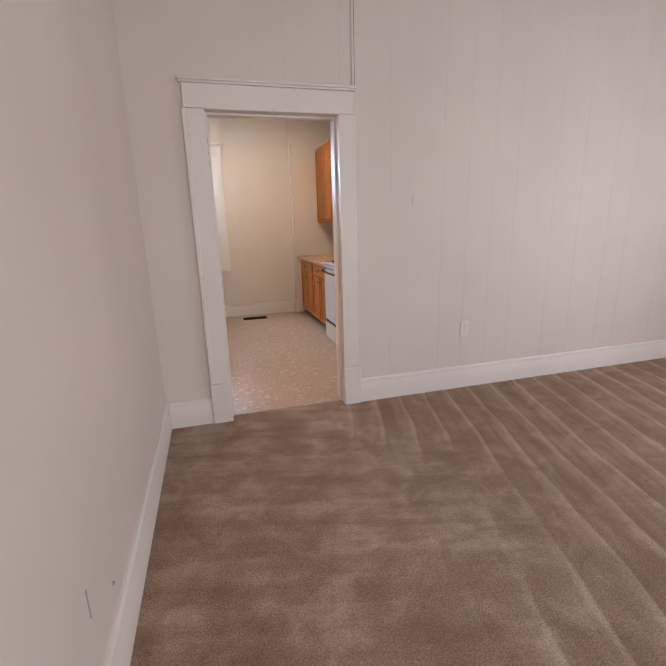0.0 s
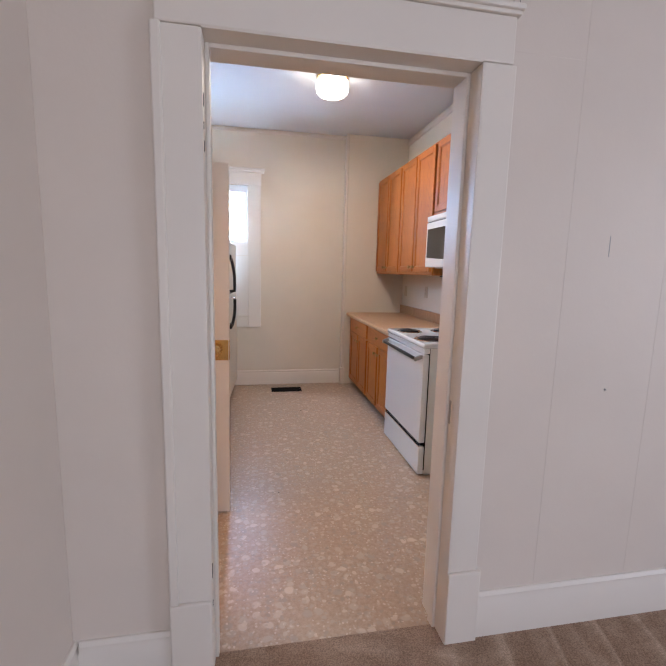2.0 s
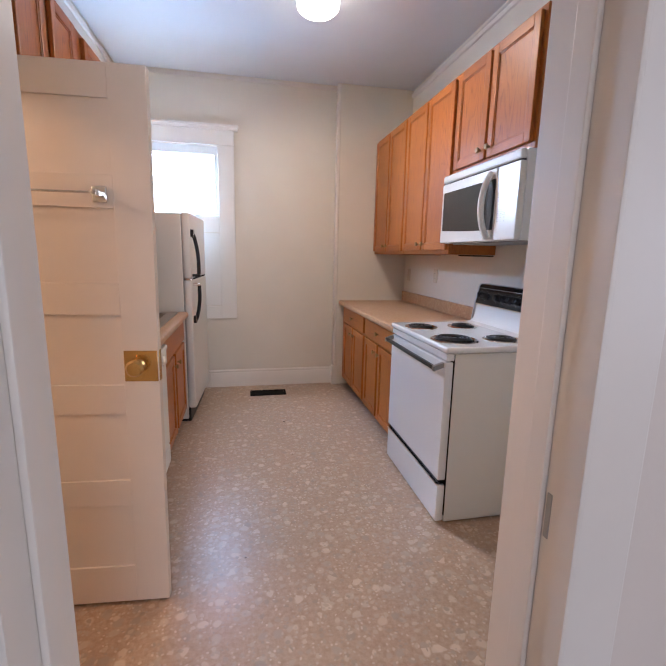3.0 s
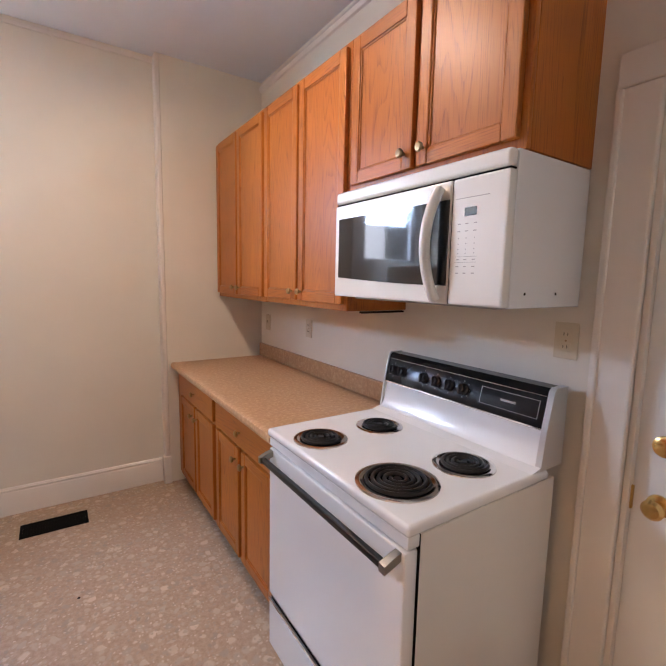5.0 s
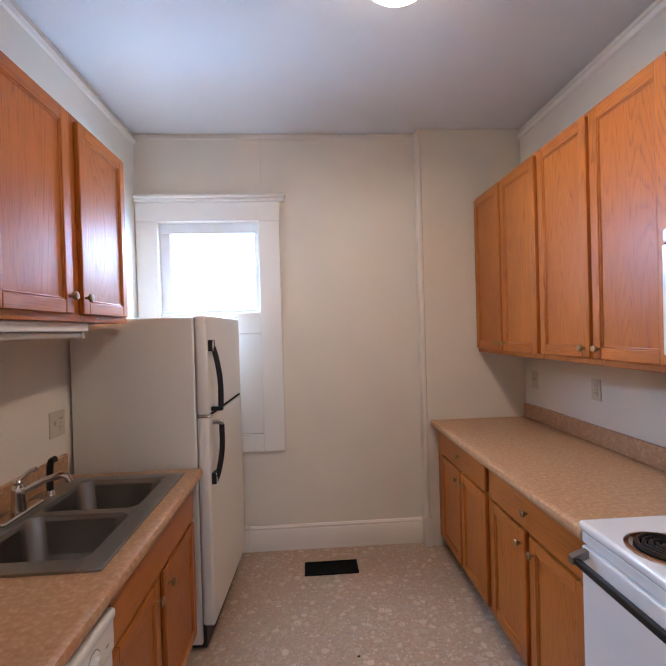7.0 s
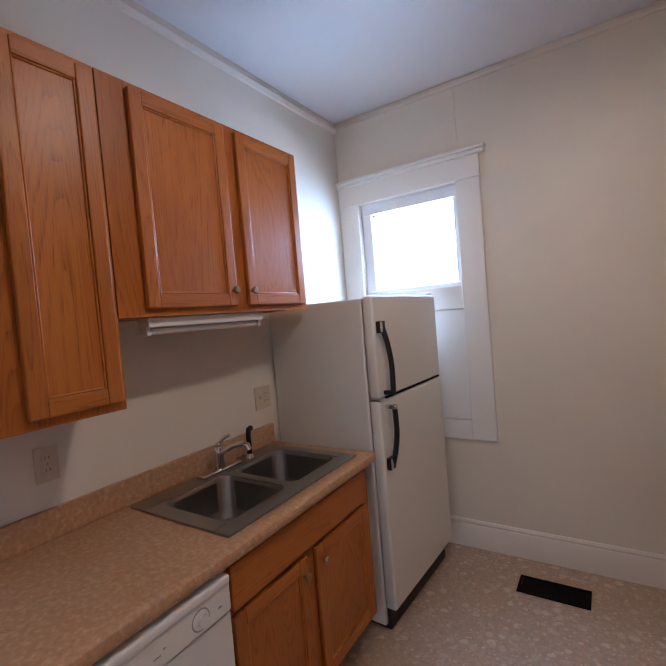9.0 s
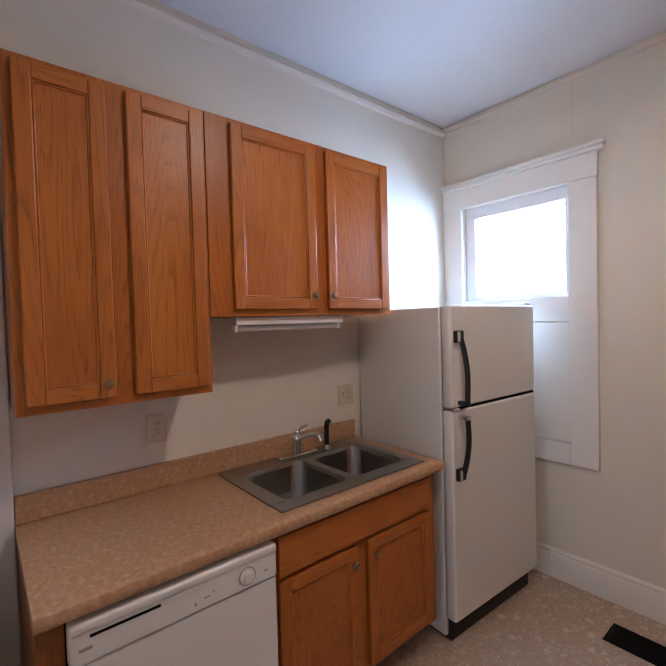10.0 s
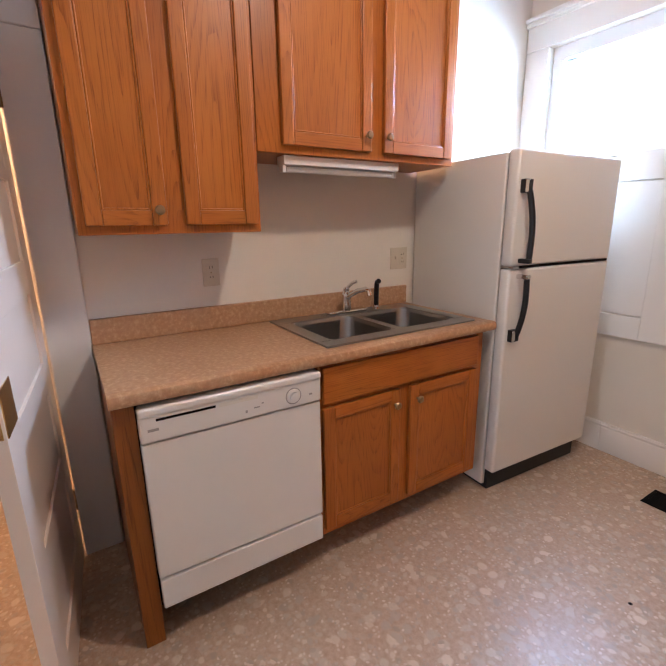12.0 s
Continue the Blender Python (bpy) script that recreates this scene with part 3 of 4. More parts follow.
G = "oak cabinets of the kitchen"
upper("tall oak wall cabinet with two framed doors, beside the chase", G, 1.888, -1, KX1, 6.05, 6.852, 1.333, 2.385, [(6.465, 6.835, 6.50, 1.405), (6.065, 6.445, 6.41, 1.405)])
upper("tall oak wall cabinet with two framed doors, above the tan counter", G, 1.888, -1, KX1, 5.253, 6.047, 1.337, 2.385, [(5.665, 6.035, 5.70, 1.407), (5.268, 5.645, 5.61, 1.407)])
upper("short oak wall cabinet with two doors over the microwave", G, 1.888, -1, KX1, 4.487, 5.25, 1.807, 2.385, [(4.885, 5.225, 4.92, 1.885), (4.505, 4.862, 4.83, 1.885)])
upper("tall oak wall cabinet with two doors of lively grain", G, -0.094, 1, KX0, 4.447, 5.038, 1.288, 2.328, [(4.470, 4.708, 4.682, 1.363), (4.768, 5.022, None, 0)])
upper("short oak wall cabinet with two doors over the sink", G, -0.094, 1, KX0, 5.041, 6.02, 1.568, 2.328, [(5.135, 5.535, 5.51, 1.656), (5.60, 5.99, 5.615, 1.656)])


def base_unit(label, xf, s, xw, y0, y1, drawer, doors, z_low=0.14, top=0.862, toe=0.12, drop=0.03):
    """Floor cabinet with a drawer front and doors."""
    t = thing("base_cabinet", ((xf + xw) / 2, (y0 + y1) / 2, 0), label, "cabinet", G)
    a, c = sorted((xf - s * 0.040, xw))
    part("body", box(a, c, y0, y1, z_low - 0.03, top, 0.002), OAK_V, t)
    a, c = sorted((xf - s * 0.0205, xf - s * 0.0395))
    part("face_frame", box(a, c, y0, y1, z_low - 0.03, 0.862, 0.002), OAK_V, t)
    # toe kick in the gap colour: shade of the recess painted near-black
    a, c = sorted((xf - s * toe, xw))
    part("toe_kick", box(a, c, y0, y1, drop, z_low - 0.03, 0), DARK, t, "recessed toe kick, its shade painted in near-black")
    d0, d1, ky = drawer
    cab_door(t, xf, s, d0, d1, 0.712, 0.850, (ky, 0.782) if ky else None, "drawer")
    for d0, d1, ky in doors:
        cab_door(t, xf, s, d0, d1, z_low, 0.695, (ky, 0.635))
    t.location.z -= drop
    return t


base_unit("oak base cabinet with one drawer and two doors, beside the chase", 1.585, -1, KX1, 6.02, 6.852, (6.035, 6.74, 6.39), [(6.40, 6.74, 6.435), (6.035, 6.375, 6.34)])
base_unit("oak base cabinet with one drawer and two doors, beside the stove", 1.585, -1, KX1, 5.252, 6.017, (5.275, 5.985, 5.63), [(5.655, 5.985, 5.69), (5.275, 5.62, 5.585)])
base_unit("oak sink cabinet with a false drawer front and two doors", 0.192, 1, KX0, 5.102, 5.975, (5.115, 5.925, None), [(5.115, 5.475, 5.445), (5.53, 5.925, 5.565)], 0.185, 0.72, 0.24)
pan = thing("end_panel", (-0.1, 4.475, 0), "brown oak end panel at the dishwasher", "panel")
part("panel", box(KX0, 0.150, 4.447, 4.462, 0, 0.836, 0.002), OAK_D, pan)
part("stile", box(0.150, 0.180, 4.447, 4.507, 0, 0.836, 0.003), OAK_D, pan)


def counter(name, label, xf, s, xw, y0, y1, holes=(), drop=0.028):
    """Laminate top with a rolled front edge and a backsplash."""
    t = thing(name, ((xf + xw) / 2, (y0 + y1) / 2, 0.865), label, "counter")
    X = lambda d: xf - s * d
    depth = abs(xf - xw)
    front = [(X(0.04), 0.905), (X(0.014), 0.906), (X(0.004), 0.901), (X(0.0), 0.892), (X(0.0), 0.876), (X(0.006), 0.867), (X(0.04), 0.865)]
    part("front_edge", sweep(front, y0, y1), LAM, t)
    xs = sorted((X(depth), X(0.04)))
    if not holes:
        top = box(xs[0], xs[1], y0, y1, 0.865, 0.905, 0)
    else:
        h0, h1, g0, g1 = holes
        gx, gy = (xs[0], g0, g1, xs[1]), (y0, h0, h1, y1)
        top = bmesh.new()
        grid = [[top.verts.new((x, y, 0.905)) for y in gy] for x in gx]
        cells = [top.faces.new((grid[i][j], grid[i + 1][j], grid[i + 1][j + 1], grid[i][j + 1])) for i in range(3) for j in range(3) if (i, j) != (1, 1)]
        low = bmesh.ops.extrude_face_region(top, geom=cells)
        for w in low["geom"]:
            if isinstance(w, bmesh.types.BMVert):
                w.co.z = 0.865
        bmesh.ops.recalc_face_normals(top, faces=top.faces)
    part("top", top, LAM, t)
    a, c = sorted((X(depth - 0.021), X(depth)))
    part("backsplash", box(a, c, y0, y1, 0.9055, 1.005, 0.005), LAM, t)
    t.location.z -= drop
    return t


counter("worktop", "tan speckled laminate worktop with rolled edge, bare", 1.556, -1, KX1, 5.247, 6.854, (), 0.034)
counter("worktop", "tan speckled laminate worktop with a double sink let in", 0.217, 1, KX0, 4.443, 6.005, (5.20, 5.90, -0.30, 0.09))

# ---- sink ----
SX0, SX1, SY0, SY1 = -0.375, 0.145, 5.155, 5.935
sink = thing("sink", (-0.1, 5.55, 0.9), "double-bowl stainless steel sink, empty", "sink")
b = box(SX0, -0.275, SY0, SY1, 0.9055, 0.914, 0.004)
box(0.075, SX1, SY0, SY1, 0.9055, 0.914, 0.004, bm=b)
box(-0.275, 0.075, SY0, 5.215, 0.9055, 0.914, 0.0, bm=b)
box(-0.275, 0.075, 5.88, SY1, 0.9055, 0.914, 0.0, bm=b)
box(-0.275, 0.075, 5.53, 5.57, 0.9055, 0.912, 0.002, bm=b)
part("rim", b, STEEL, sink)


def bowl(y0, y1):
    """An open basin with rounded corners and a soft floor."""
    b = bmesh.new()
    x0, x1 = -0.277, 0.077
    rings = []
    for inset, z, rad in ((0, 0.911, 0.05), (0.006, 0.895, 0.05), (0.014, 0.78, 0.055), (0.03, 0.748, 0.06), (0.07, 0.738, 0.06), (0.12, 0.735, 0.05)):
        ring = []
        for cx, cy, a0 in ((x1, y1, 0), (x0, y1, 90), (x0, y0, 180), (x1, y0, 270)):
            sx, sy = (1 if cx == x1 else -1), (1 if cy == y1 else -1)
            for i in range(7):
                a = radians(a0 + i * 15)
                r = min(rad, (y1 - y0) / 2 - inset - 0.002)
                ring.append(b.verts.new((cx - sx * (inset + r) + r * math.cos(a), cy - sy * (inset + r) + r * math.sin(a), z)))
        rings.append(ring)
    n = len(rings[0])
    for p, q in zip(rings, rings[1:]):
        for i in range(n):
            b.faces.new((p[i], p[(i + 1) % n], q[(i + 1) % n], q[i]))
    b.faces.new(rings[-1])
    corner = [b.verts.new((x, y, 0.9112)) for x, y in ((x1 + 0.004, y1 + 0.004), (x0 - 0.004, y1 + 0.004), (x0 - 0.004, y0 - 0.004), (x1 + 0.004, y0 - 0.004))]
    for c in range(4):
        seg = rings[0][c * 7:c * 7 + 7]
        for i in range(6):
            b.faces.new((corner[c], seg[i], seg[i + 1]))
        nxt = rings[0][((c + 1) * 7) % n]
        b.faces.new((corner[c], seg[6], nxt, corner[(c + 1) % 4]))
    bmesh.ops.recalc_face_normals(b, faces=b.faces)
    return b


for y0, y1 in ((5.215, 5.532), (5.568, 5.88)):
    bw = part("bowl", bowl(y0, y1), STEEL, sink)
    part("drain", lathe([(0.0, 0), (0.042, 0), (0.042, 0.004), (0.03, 0.003), (0.028, 0.001), (0.0, 0.001)], (-0.1, (y0 + y1) / 2, 0.7355)), CHROME, bw)
fau = thing("faucet", (-0.325, 5.55, 0.914), "chrome single-lever kitchen faucet on the sink ledge", "faucet")
part("base_plate", box(-0.352, -0.300, 5.44, 5.66, 0.914, 0.928, 0.007, 3), CHROME, fau)
part("body", lathe([(0.0, 0), (0.024, 0), (0.023, 0.03), (0.020, 0.065), (0.022, 0.08), (0.014, 0.095), (0.0, 0.098)], (-0.325, 5.55, 0.927)), CHROME, fau)
part("spout", tube([(-0.325, 5.55, 0.985), (-0.29, 5.553, 1.005), (-0.24, 5.558, 1.03), (-0.185, 5.565, 1.045), (-0.165, 5.568, 1.038), (-0.158, 5.57, 1.018)], 0.012, 12), CHROME, fau)
part("lever", tube([(-0.325, 5.55, 1.015), (-0.318, 5.555, 1.04), (-0.295, 5.565, 1.062), (-0.275, 5.575, 1.07)], 0.008, 10), CHROME, fau)
part("hub", lathe([(0.0, 0), (0.014, 0.003), (0.016, 0.012), (0.01, 0.02), (0, 0.022)], (-0.325, 5.55, 1.02)), CHROME, fau)
spr = thing("sink_sprayer", (-0.325, 5.735, 0.914), "black side sprayer standing in the sink ledge", "sprayer")
part("collar", lathe([(0, 0), (0.021, 0), (0.017, 0.012), (0.012, 0.02), (0, 0.02)], (-0.325, 5.735, 0.9135)), CHROME, spr, "chrome collar")
part("wand", tube([(-0.325, 5.735, 0.93), (-0.325, 5.735, 0.98), (-0.322, 5.734, 1.03), (-0.315, 5.732, 1.05), (-0.298, 5.729, 1.058)], 0.013, 12), BLACK, spr)

for ob in (sink, fau, spr):
    ob.location.x += 0.009
    ob.location.z -= 0.028

# ---- dishwasher ----
dw = thing("dishwasher", (0, 4.8, 0), "white built-in dishwasher, closed, with a control dial", "dishwasher")
DX = 0.207
part("body", box(-0.38, DX - 0.04, 4.508, 5.097, 0.15, 0.855, 0.003), DARK, dw)
part("door", box(DX - 0.038, DX, 4.510, 5.092, 0.284, 0.738, 0.006), DWHITE, dw)
cp = part("control_panel", box(DX - 0.038, DX + 0.006, 4.510, 5.092, 0.742, 0.845, 0.008), DWHITE, dw)
part("top_lip", box(DX - 0.038, DX + 0.012, 4.510, 5.092, 0.822, 0.850, 0.010, 3), DWHITE, cp)
part("grip_slot", box(DX + 0.004, DX + 0.0072, 4.555, 4.725, 0.806, 0.814, 0.001), DARK, cp, "dark slot of the door grip")
part("recess", box(DX + 0.005, DX + 0.0068, 4.735, 4.86, 0.804, 0.816, 0.001), BISQUE, cp)
part("dial", lathe([(0, 0), (0.026, 0), (0.024, 0.004), (0.016, 0.006), (0.015, 0.016), (0, 0.017)], (DX + 0.0055, 4.985, 0.783), (1, 0, 0)), DWHITE, cp, "round white timer dial")
part("dial_ring", lathe([(0, 0), (0.029, 0), (0.029, 0.0012), (0, 0.0012)], (DX + 0.0055, 4.985, 0.783), (1, 0, 0)), GREYM, cp)
for y, z, w, h in ((4.82, 0.768, 0.007, 0.009), (4.855, 0.775, 0.02, 0.004), (5.05, 0.776, 0.012, 0.006), (4.545, 0.782, 0.03, 0.008), (4.875, 0.785, 0.008, 0.004)):
    part("print", box(DX + 0.0052, DX + 0.0066, y - w / 2, y + w / 2, z - h / 2, z + h / 2, 0), GREYM, cp, smooth=False)
part("kick_panel", box(DX - 0.03, DX + 0.001, 4.512, 5.090, 0.172, 0.276, 0.004), DWHITE, dw)
# near-black block that paints in the shade under the kick panel
part("toe_shadow", box(-0.3, DX - 0.26, 4.512, 5.090, 0.026, 0.12, 0), DARK, dw)
dw.location.z -= 0.026

# ---- refrigerator ----
FY0, FY1, FX = 6.040, 6.775, 0.292
fr = thing("refrigerator", (-0.05, 6.41, 0), "off-white top-freezer refrigerator with black curved handles, closed", "refrigerator")
part("body", box(-0.355, FX - 0.062, FY0, FY1, 0.055, 1.622, 0.006), FRIDGE, fr)
fd = part("freezer_door", box(FX - 0.056, FX, FY0, FY1, 1.152, 1.630, 0.012, 3), FRIDGE, fr)
ld = part("door", box(FX - 0.056, FX, FY0, FY1, 0.145, 1.140, 0.012, 3), FRIDGE, fr)
part("gasket", box(FX - 0.0615, FX - 0.0565, FY0 + 0.012, FY1 - 0.012, 0.15, 1.62, 0), GREYM, fr)
part("door_gap", box(FX - 0.05, FX - 0.006, FY0 + 0.004, FY1 - 0.004, 1.1405, 1.1515, 0), DARK, fr)
part("toe_grille", box(-0.30, FX - 0.045, FY0 + 0.02, FY1 - 0.02, 0.03, 0.142, 0.003), BLACK, fr, "black toe grille")
part("hinge_cap", box(FX - 0.09, FX - 0.01, FY1 - 0.07, FY1 - 0.01, 1.6305, 1.642, 0.004), FRIDGE, fr)
part("hinge_plate", box(FX - 0.05, FX + 0.006, FY0 + 0.002, FY0 + 0.05, 1.140, 1.152, 0.003), CHROME, fr)


def fridge_handle(door, z_tip, z_end):
    """A bowed black bar from the bracket at z_end to the tip by the gap."""
    y = FY0 + 0.055
    pts = []
    for i in range(15):
        u = i / 14
        pts.append((FX + 0.014 + 0.032 * math.sin(math.pi * 0.5 * min(1, u * 1.3)) ** 0.8, y + 0.006 * math.sin(math.pi * u), z_end + (z_tip - z_end) * u))
    h = part("handle", tube(pts, 0.0135, 10, flat=0.8), BLACK, door, "black bowed handle")
    z0, z1 = sorted((z_end - 0.02, z_end + 0.035))
    part("bracket", box(FX - 0.001, FX + 0.022, y - 0.035, y + 0.016, z0, z1, 0.003), BLACK, h)
    part("bracket_plate", box(FX + 0.0215, FX + 0.0235, y - 0.033, y - 0.012, z0 + 0.003, z1 - 0.003, 0.001), CHROME, h, "small chrome plate")
    a, c = sorted((z_tip, z_tip + (0.02 if z_tip > z_end else -0.02)))
    part("tip", box(FX - 0.001, FX + 0.056, y - 0.012, y + 0.012, a, c, 0.004), CHROME if z_tip > z_end else BLACK, h)


fridge_handle(fd, 1.185, 1.475)
fridge_handle(ld, 1.098, 0.835)
# it stands a little askew
fr.rotation_euler = (0, 0, radians(-3.0))
fr.location.x -= 0.024
fr.location.z -= 0.03

# ---- stove ----
SXF, SXB, PY0, PY1 = 1.550, 2.205, 4.478, 5.240
st = thing("stove", (1.87, 4.86, 0), "white electric range with four black coil burners", "stove")
part("body", box(SXF + 0.045, SXB - 0.03, PY0 + 0.002, PY1 - 0.002, 0.006, 0.872, 0.005), STOVESIDE, st)
part("base", box(SXF + 0.08, SXB - 0.06, PY0 + 0.02, PY1 - 0.02, 0.0, 0.006, 0), DARK, st)
ct = part("cooktop", box(SXF - 0.004, 2.13, PY0 - 0.004, PY1 + 0.004, 0.874, 0.905, 0.011, 4), ENAMEL, st, "glossy white enamel cooktop")
part("front_band", box(SXF + 0.004, SXF + 0.044, PY0 + 0.004, PY1 - 0.004, 0.838, 0.872, 0.004), ENAMEL, st)
od = part("oven_door", box(SXF, SXF + 0.042, PY0 + 0.006, PY1 - 0.006, 0.232, 0.832, 0.007), ENAMEL, st)
part("handle", box(SXF - 0.047, SXF - 0.027, PY0 + 0.041, PY1 - 0.041, 0.789, 0.809, 0.005), BLACK, od, "black oven door handle")
for y0, y1 in ((PY0 + 0.020, PY0 + 0.042), (PY1 - 0.042, PY1 - 0.020)):
    part("handle_end", sweep([(SXF - 0.051, 0.788), (SXF - 0.051, 0.810), (SXF - 0.022, 0.822), (SXF + 0.002, 0.828), (SXF + 0.002, 0.806)], y0, y1), STEEL, od, "chrome handle bracket")
part("drawer_gap", box(SXF + 0.012, SXF + 0.04, PY0 + 0.006, PY1 - 0.006, 0.215, 0.231, 0), DARK, st)
dr = part("drawer", box(SXF, SXF + 0.042, PY0 + 0.006, PY1 - 0.006, 0.010, 0.205, 0.007), ENAMEL, st)
part("drawer_trim", box(SXF - 0.004, SXF + 0.012, PY0 + 0.008, PY1 - 0.008, 0.2055, 0.2145, 0.002), CHROME, dr, "chrome trim strip")
part("side_gap", box(SXF + 0.043, SXF + 0.0455, PY0 + 0.004, PY1 - 0.004, 0.04, 0.87, 0), DARK, st)
# backguard: curved white riser, black sloped panel, grey end caps
part("riser", sweep([(2.05, 0.9055), (2.09, 0.915), (2.105, 0.935), (2.125, 1.03), (2.20, 1.03), (2.20, 0.905)], PY0 + 0.004, PY1 - 0.004), ENAMEL, st)
pn = part("control_panel", sweep([(2.112, 1.031), (2.138, 1.142), (2.150, 1.152), (2.205, 1.152), (2.205, 1.031)], PY0 + 0.022, PY1 - 0.012), BLACKPANEL, st, "glossy black control panel")
part("panel_trim", sweep([(2.110, 1.025), (2.110, 1.0305), (2.2, 1.0305), (2.2, 1.025)], PY0 + 0.01, PY1 - 0.004), CHROME, pn)
part("panel_trim", sweep([(2.1335, 1.127), (2.1338, 1.1285), (2.139, 1.1285), (2.139, 1.127)], PY0 + 0.024, PY1 - 0.014), CHROME, pn)
for y0, y1 in ((PY0 + 0.002, PY0 + 0.021), (PY1 - 0.011, PY1 - 0.003)):
    part("end_cap", sweep([(2.09, 0.906), (2.108, 1.03), (2.134, 1.146), (2.146, 1.156), (2.207, 1.156), (2.207, 0.906)], y0, y1), ENDCAP, st, "grey metal end cap")
slope = Vector((-(1.142 - 1.031), 0, 2.138 - 2.112)).normalized()
def on_panel(y, h):
    return Vector((2.112 + (2.138 - 2.112) * h, y, 1.031 + 0.111 * h))
for y in (5.185, 5.13, 5.005, 4.94, 4.875, 4.81):
    p = on_panel(y, 0.46)
    kb = part("knob", lathe([(0, 0), (0.0225, 0.0), (0.021, 0.006), (0.0165, 0.009), (0.0150, 0.022), (0.0, 0.024)], p, slope, 20), BLACK, pn, "black control knob")
    part("pointer", box(p.x - 0.028, p.x - 0.004, y - 0.0035, y + 0.0035, p.z - 0.014, p.z + 0.022, 0.002), BLACK, kb)
    for a in range(0, 360, 45):
        r = 0.029
        q = p + Vector((0.00, r * math.cos(radians(a)), r * math.sin(radians(a)))) + Vector((0.23 * r * math.sin(radians(a)), 0, 0)) + slope * 0.0004
        part("dial_mark", box(q.x - 0.0008, q.x + 0.0008, q.y - 0.0016, q.y + 0.0016, q.z - 0.0016, q.z + 0.0016, 0), GREYM, kb, smooth=False)
for y0, y1, h0, h1 in ((4.52, 4.735, 0.20, 0.215), (4.52, 4.735, 0.70, 0.715), (4.52, 4.5225, 0.20, 0.715), (4.7325, 4.735, 0.20, 0.715), (4.60, 4.655, 0.43, 0.49)):
    a, c = on_panel(y0, h0) + slope * 0.0008, on_panel(y1, h1) + slope * 0.0008
    part("print", sweep([(a.x, a.z), (c.x, c.z), (c.x + 0.001, c.z), (a.x + 0.001, a.z)], y0, y1), GREYM if h1 - h0 < 0.05 else STEEL, pn, smooth=False)
for bx_, by_, r, tilt in ((1.678, 4.660, 0.112, 0), (1.662, 5.045, 0.088, 0), (1.930, 5.043, 0.082, 3), (1.932, 4.637, 0.088, -2)):
    bo = part("burner", lathe([(0.0, 0.0006), (r - 0.03, 0.0008), (r - 0.012, 0.001), (r - 0.006, 0.0055), (r + 0.002, 0.0055), (r + 0.008, 0.003), (r + 0.009, 0), (0, 0)], (bx_, by_, 0.9052), seg=40), CHROME, ct, "chrome drip pan with black coil")
    part("pan_inside", lathe([(0, 0), (r - 0.014, 0), (r - 0.014, 0.0012), (0, 0.0012)], (bx_, by_, 0.906), seg=40), BLACKGLASS, bo)
    turns = 4.5 if r > 0.1 else 3.5
    pts = [(bx_ + (0.018 + (r - 0.034) * u) * math.cos(u * turns * 6.283 + 2.2), by_ + (0.018 + (r - 0.034) * u) * math.sin(u * turns * 6.283 + 2.2), 0.9135) for u in [i / 130 for i in range(131)]]
    part("coil", tube(pts, 0.0058, 8), COIL, bo)
    part("hub", lathe([(0, 0), (0.011, 0), (0.011, 0.003), (0, 0.003)], (bx_, by_, 0.9135)), COIL, bo)

# ---- microwave ----
MX, MY0, MY1, MZ0, MZ1 = 1.852, 4.480, 5.249, 1.386, 1.788
mw = thing("microwave", (2.05, 4.865, MZ0), "white over-the-range microwave with a black glass door window", "microwave")
part("body", box(MX + 0.034, KX1 - 0.003, MY0 + 0.002, MY1 - 0.002, MZ0, MZ1, 0.004), ENAMEL, mw)
part("vent_strip", box(MX, MX + 0.033, MY0, MY1, 1.741, MZ1 - 0.001, 0.012, 4), MWHITE, mw)
part("seam", box(MX + 0.008, MX + 0.03, MY0 + 0.004, MY1 - 0.004, 1.7365, 1.7408, 0), DARK, mw)
md = part("door", box(MX, MX + 0.033, 4.664, MY1, MZ0 + 0.002, 1.736, 0.006), MWHITE, mw)
glass = bmesh.new()
n = 16
top = [glass.verts.new((MX - 0.0012, 5.222 - (5.222 - 4.668) * i / n, 1.684 - 0.006 * math.sin(math.pi * i / n) * 0)) for i in range(n + 1)]
bot = [glass.verts.new((MX - 0.0012, 5.222 - (5.222 - 4.668) * i / n, 1.462 - 0.020 * math.sin(math.pi * 0.5 * i / n))) for i in range(n + 1)]
for i in range(n):
    glass.faces.new((top[i], top[i + 1], bot[i + 1], bot[i]))
geo = bmesh.ops.extrude_face_region(glass, geom=glass.faces[:])
for w in geo["geom"]:
    if isinstance(w, bmesh.types.BMVert):
        w.co.x += 0.004
bmesh.ops.recalc_face_normals(glass, faces=glass.faces)
part("door_glass", glass, BLACKGLASS, md, "black glossy window glass")
pts = [(MX - 0.008 - 0.034 * math.sin(math.pi * i / 16) ** 0.7, 4.700 + 0.018 * math.sin(math.pi * i / 16), 1.400 + 0.318 * i / 16) for i in range(17)]
part("handle", tube(pts, 0.0165, 12), MWHITE, md, "white bowed handle")
part("split", box(MX + 0.006, MX + 0.03, 4.6605, 4.6638, MZ0 + 0.004, 1.736, 0), DARK, mw)
cp = part("control_panel", box(MX, MX + 0.033, MY0, 4.660, MZ0 + 0.002, 1.736, 0.007), MWHITE, mw)
part("display", box(MX - 0.0008, MX + 0.001, 4.574, 4.614, 1.632, 1.655, 0.0005), BLACKGLASS, cp, "small dark clock display")
part("panel_line", box(MX - 0.0006, MX + 0.001, 4.535, 4.645, 1.6795, 1.6815, 0), GREYM, cp)
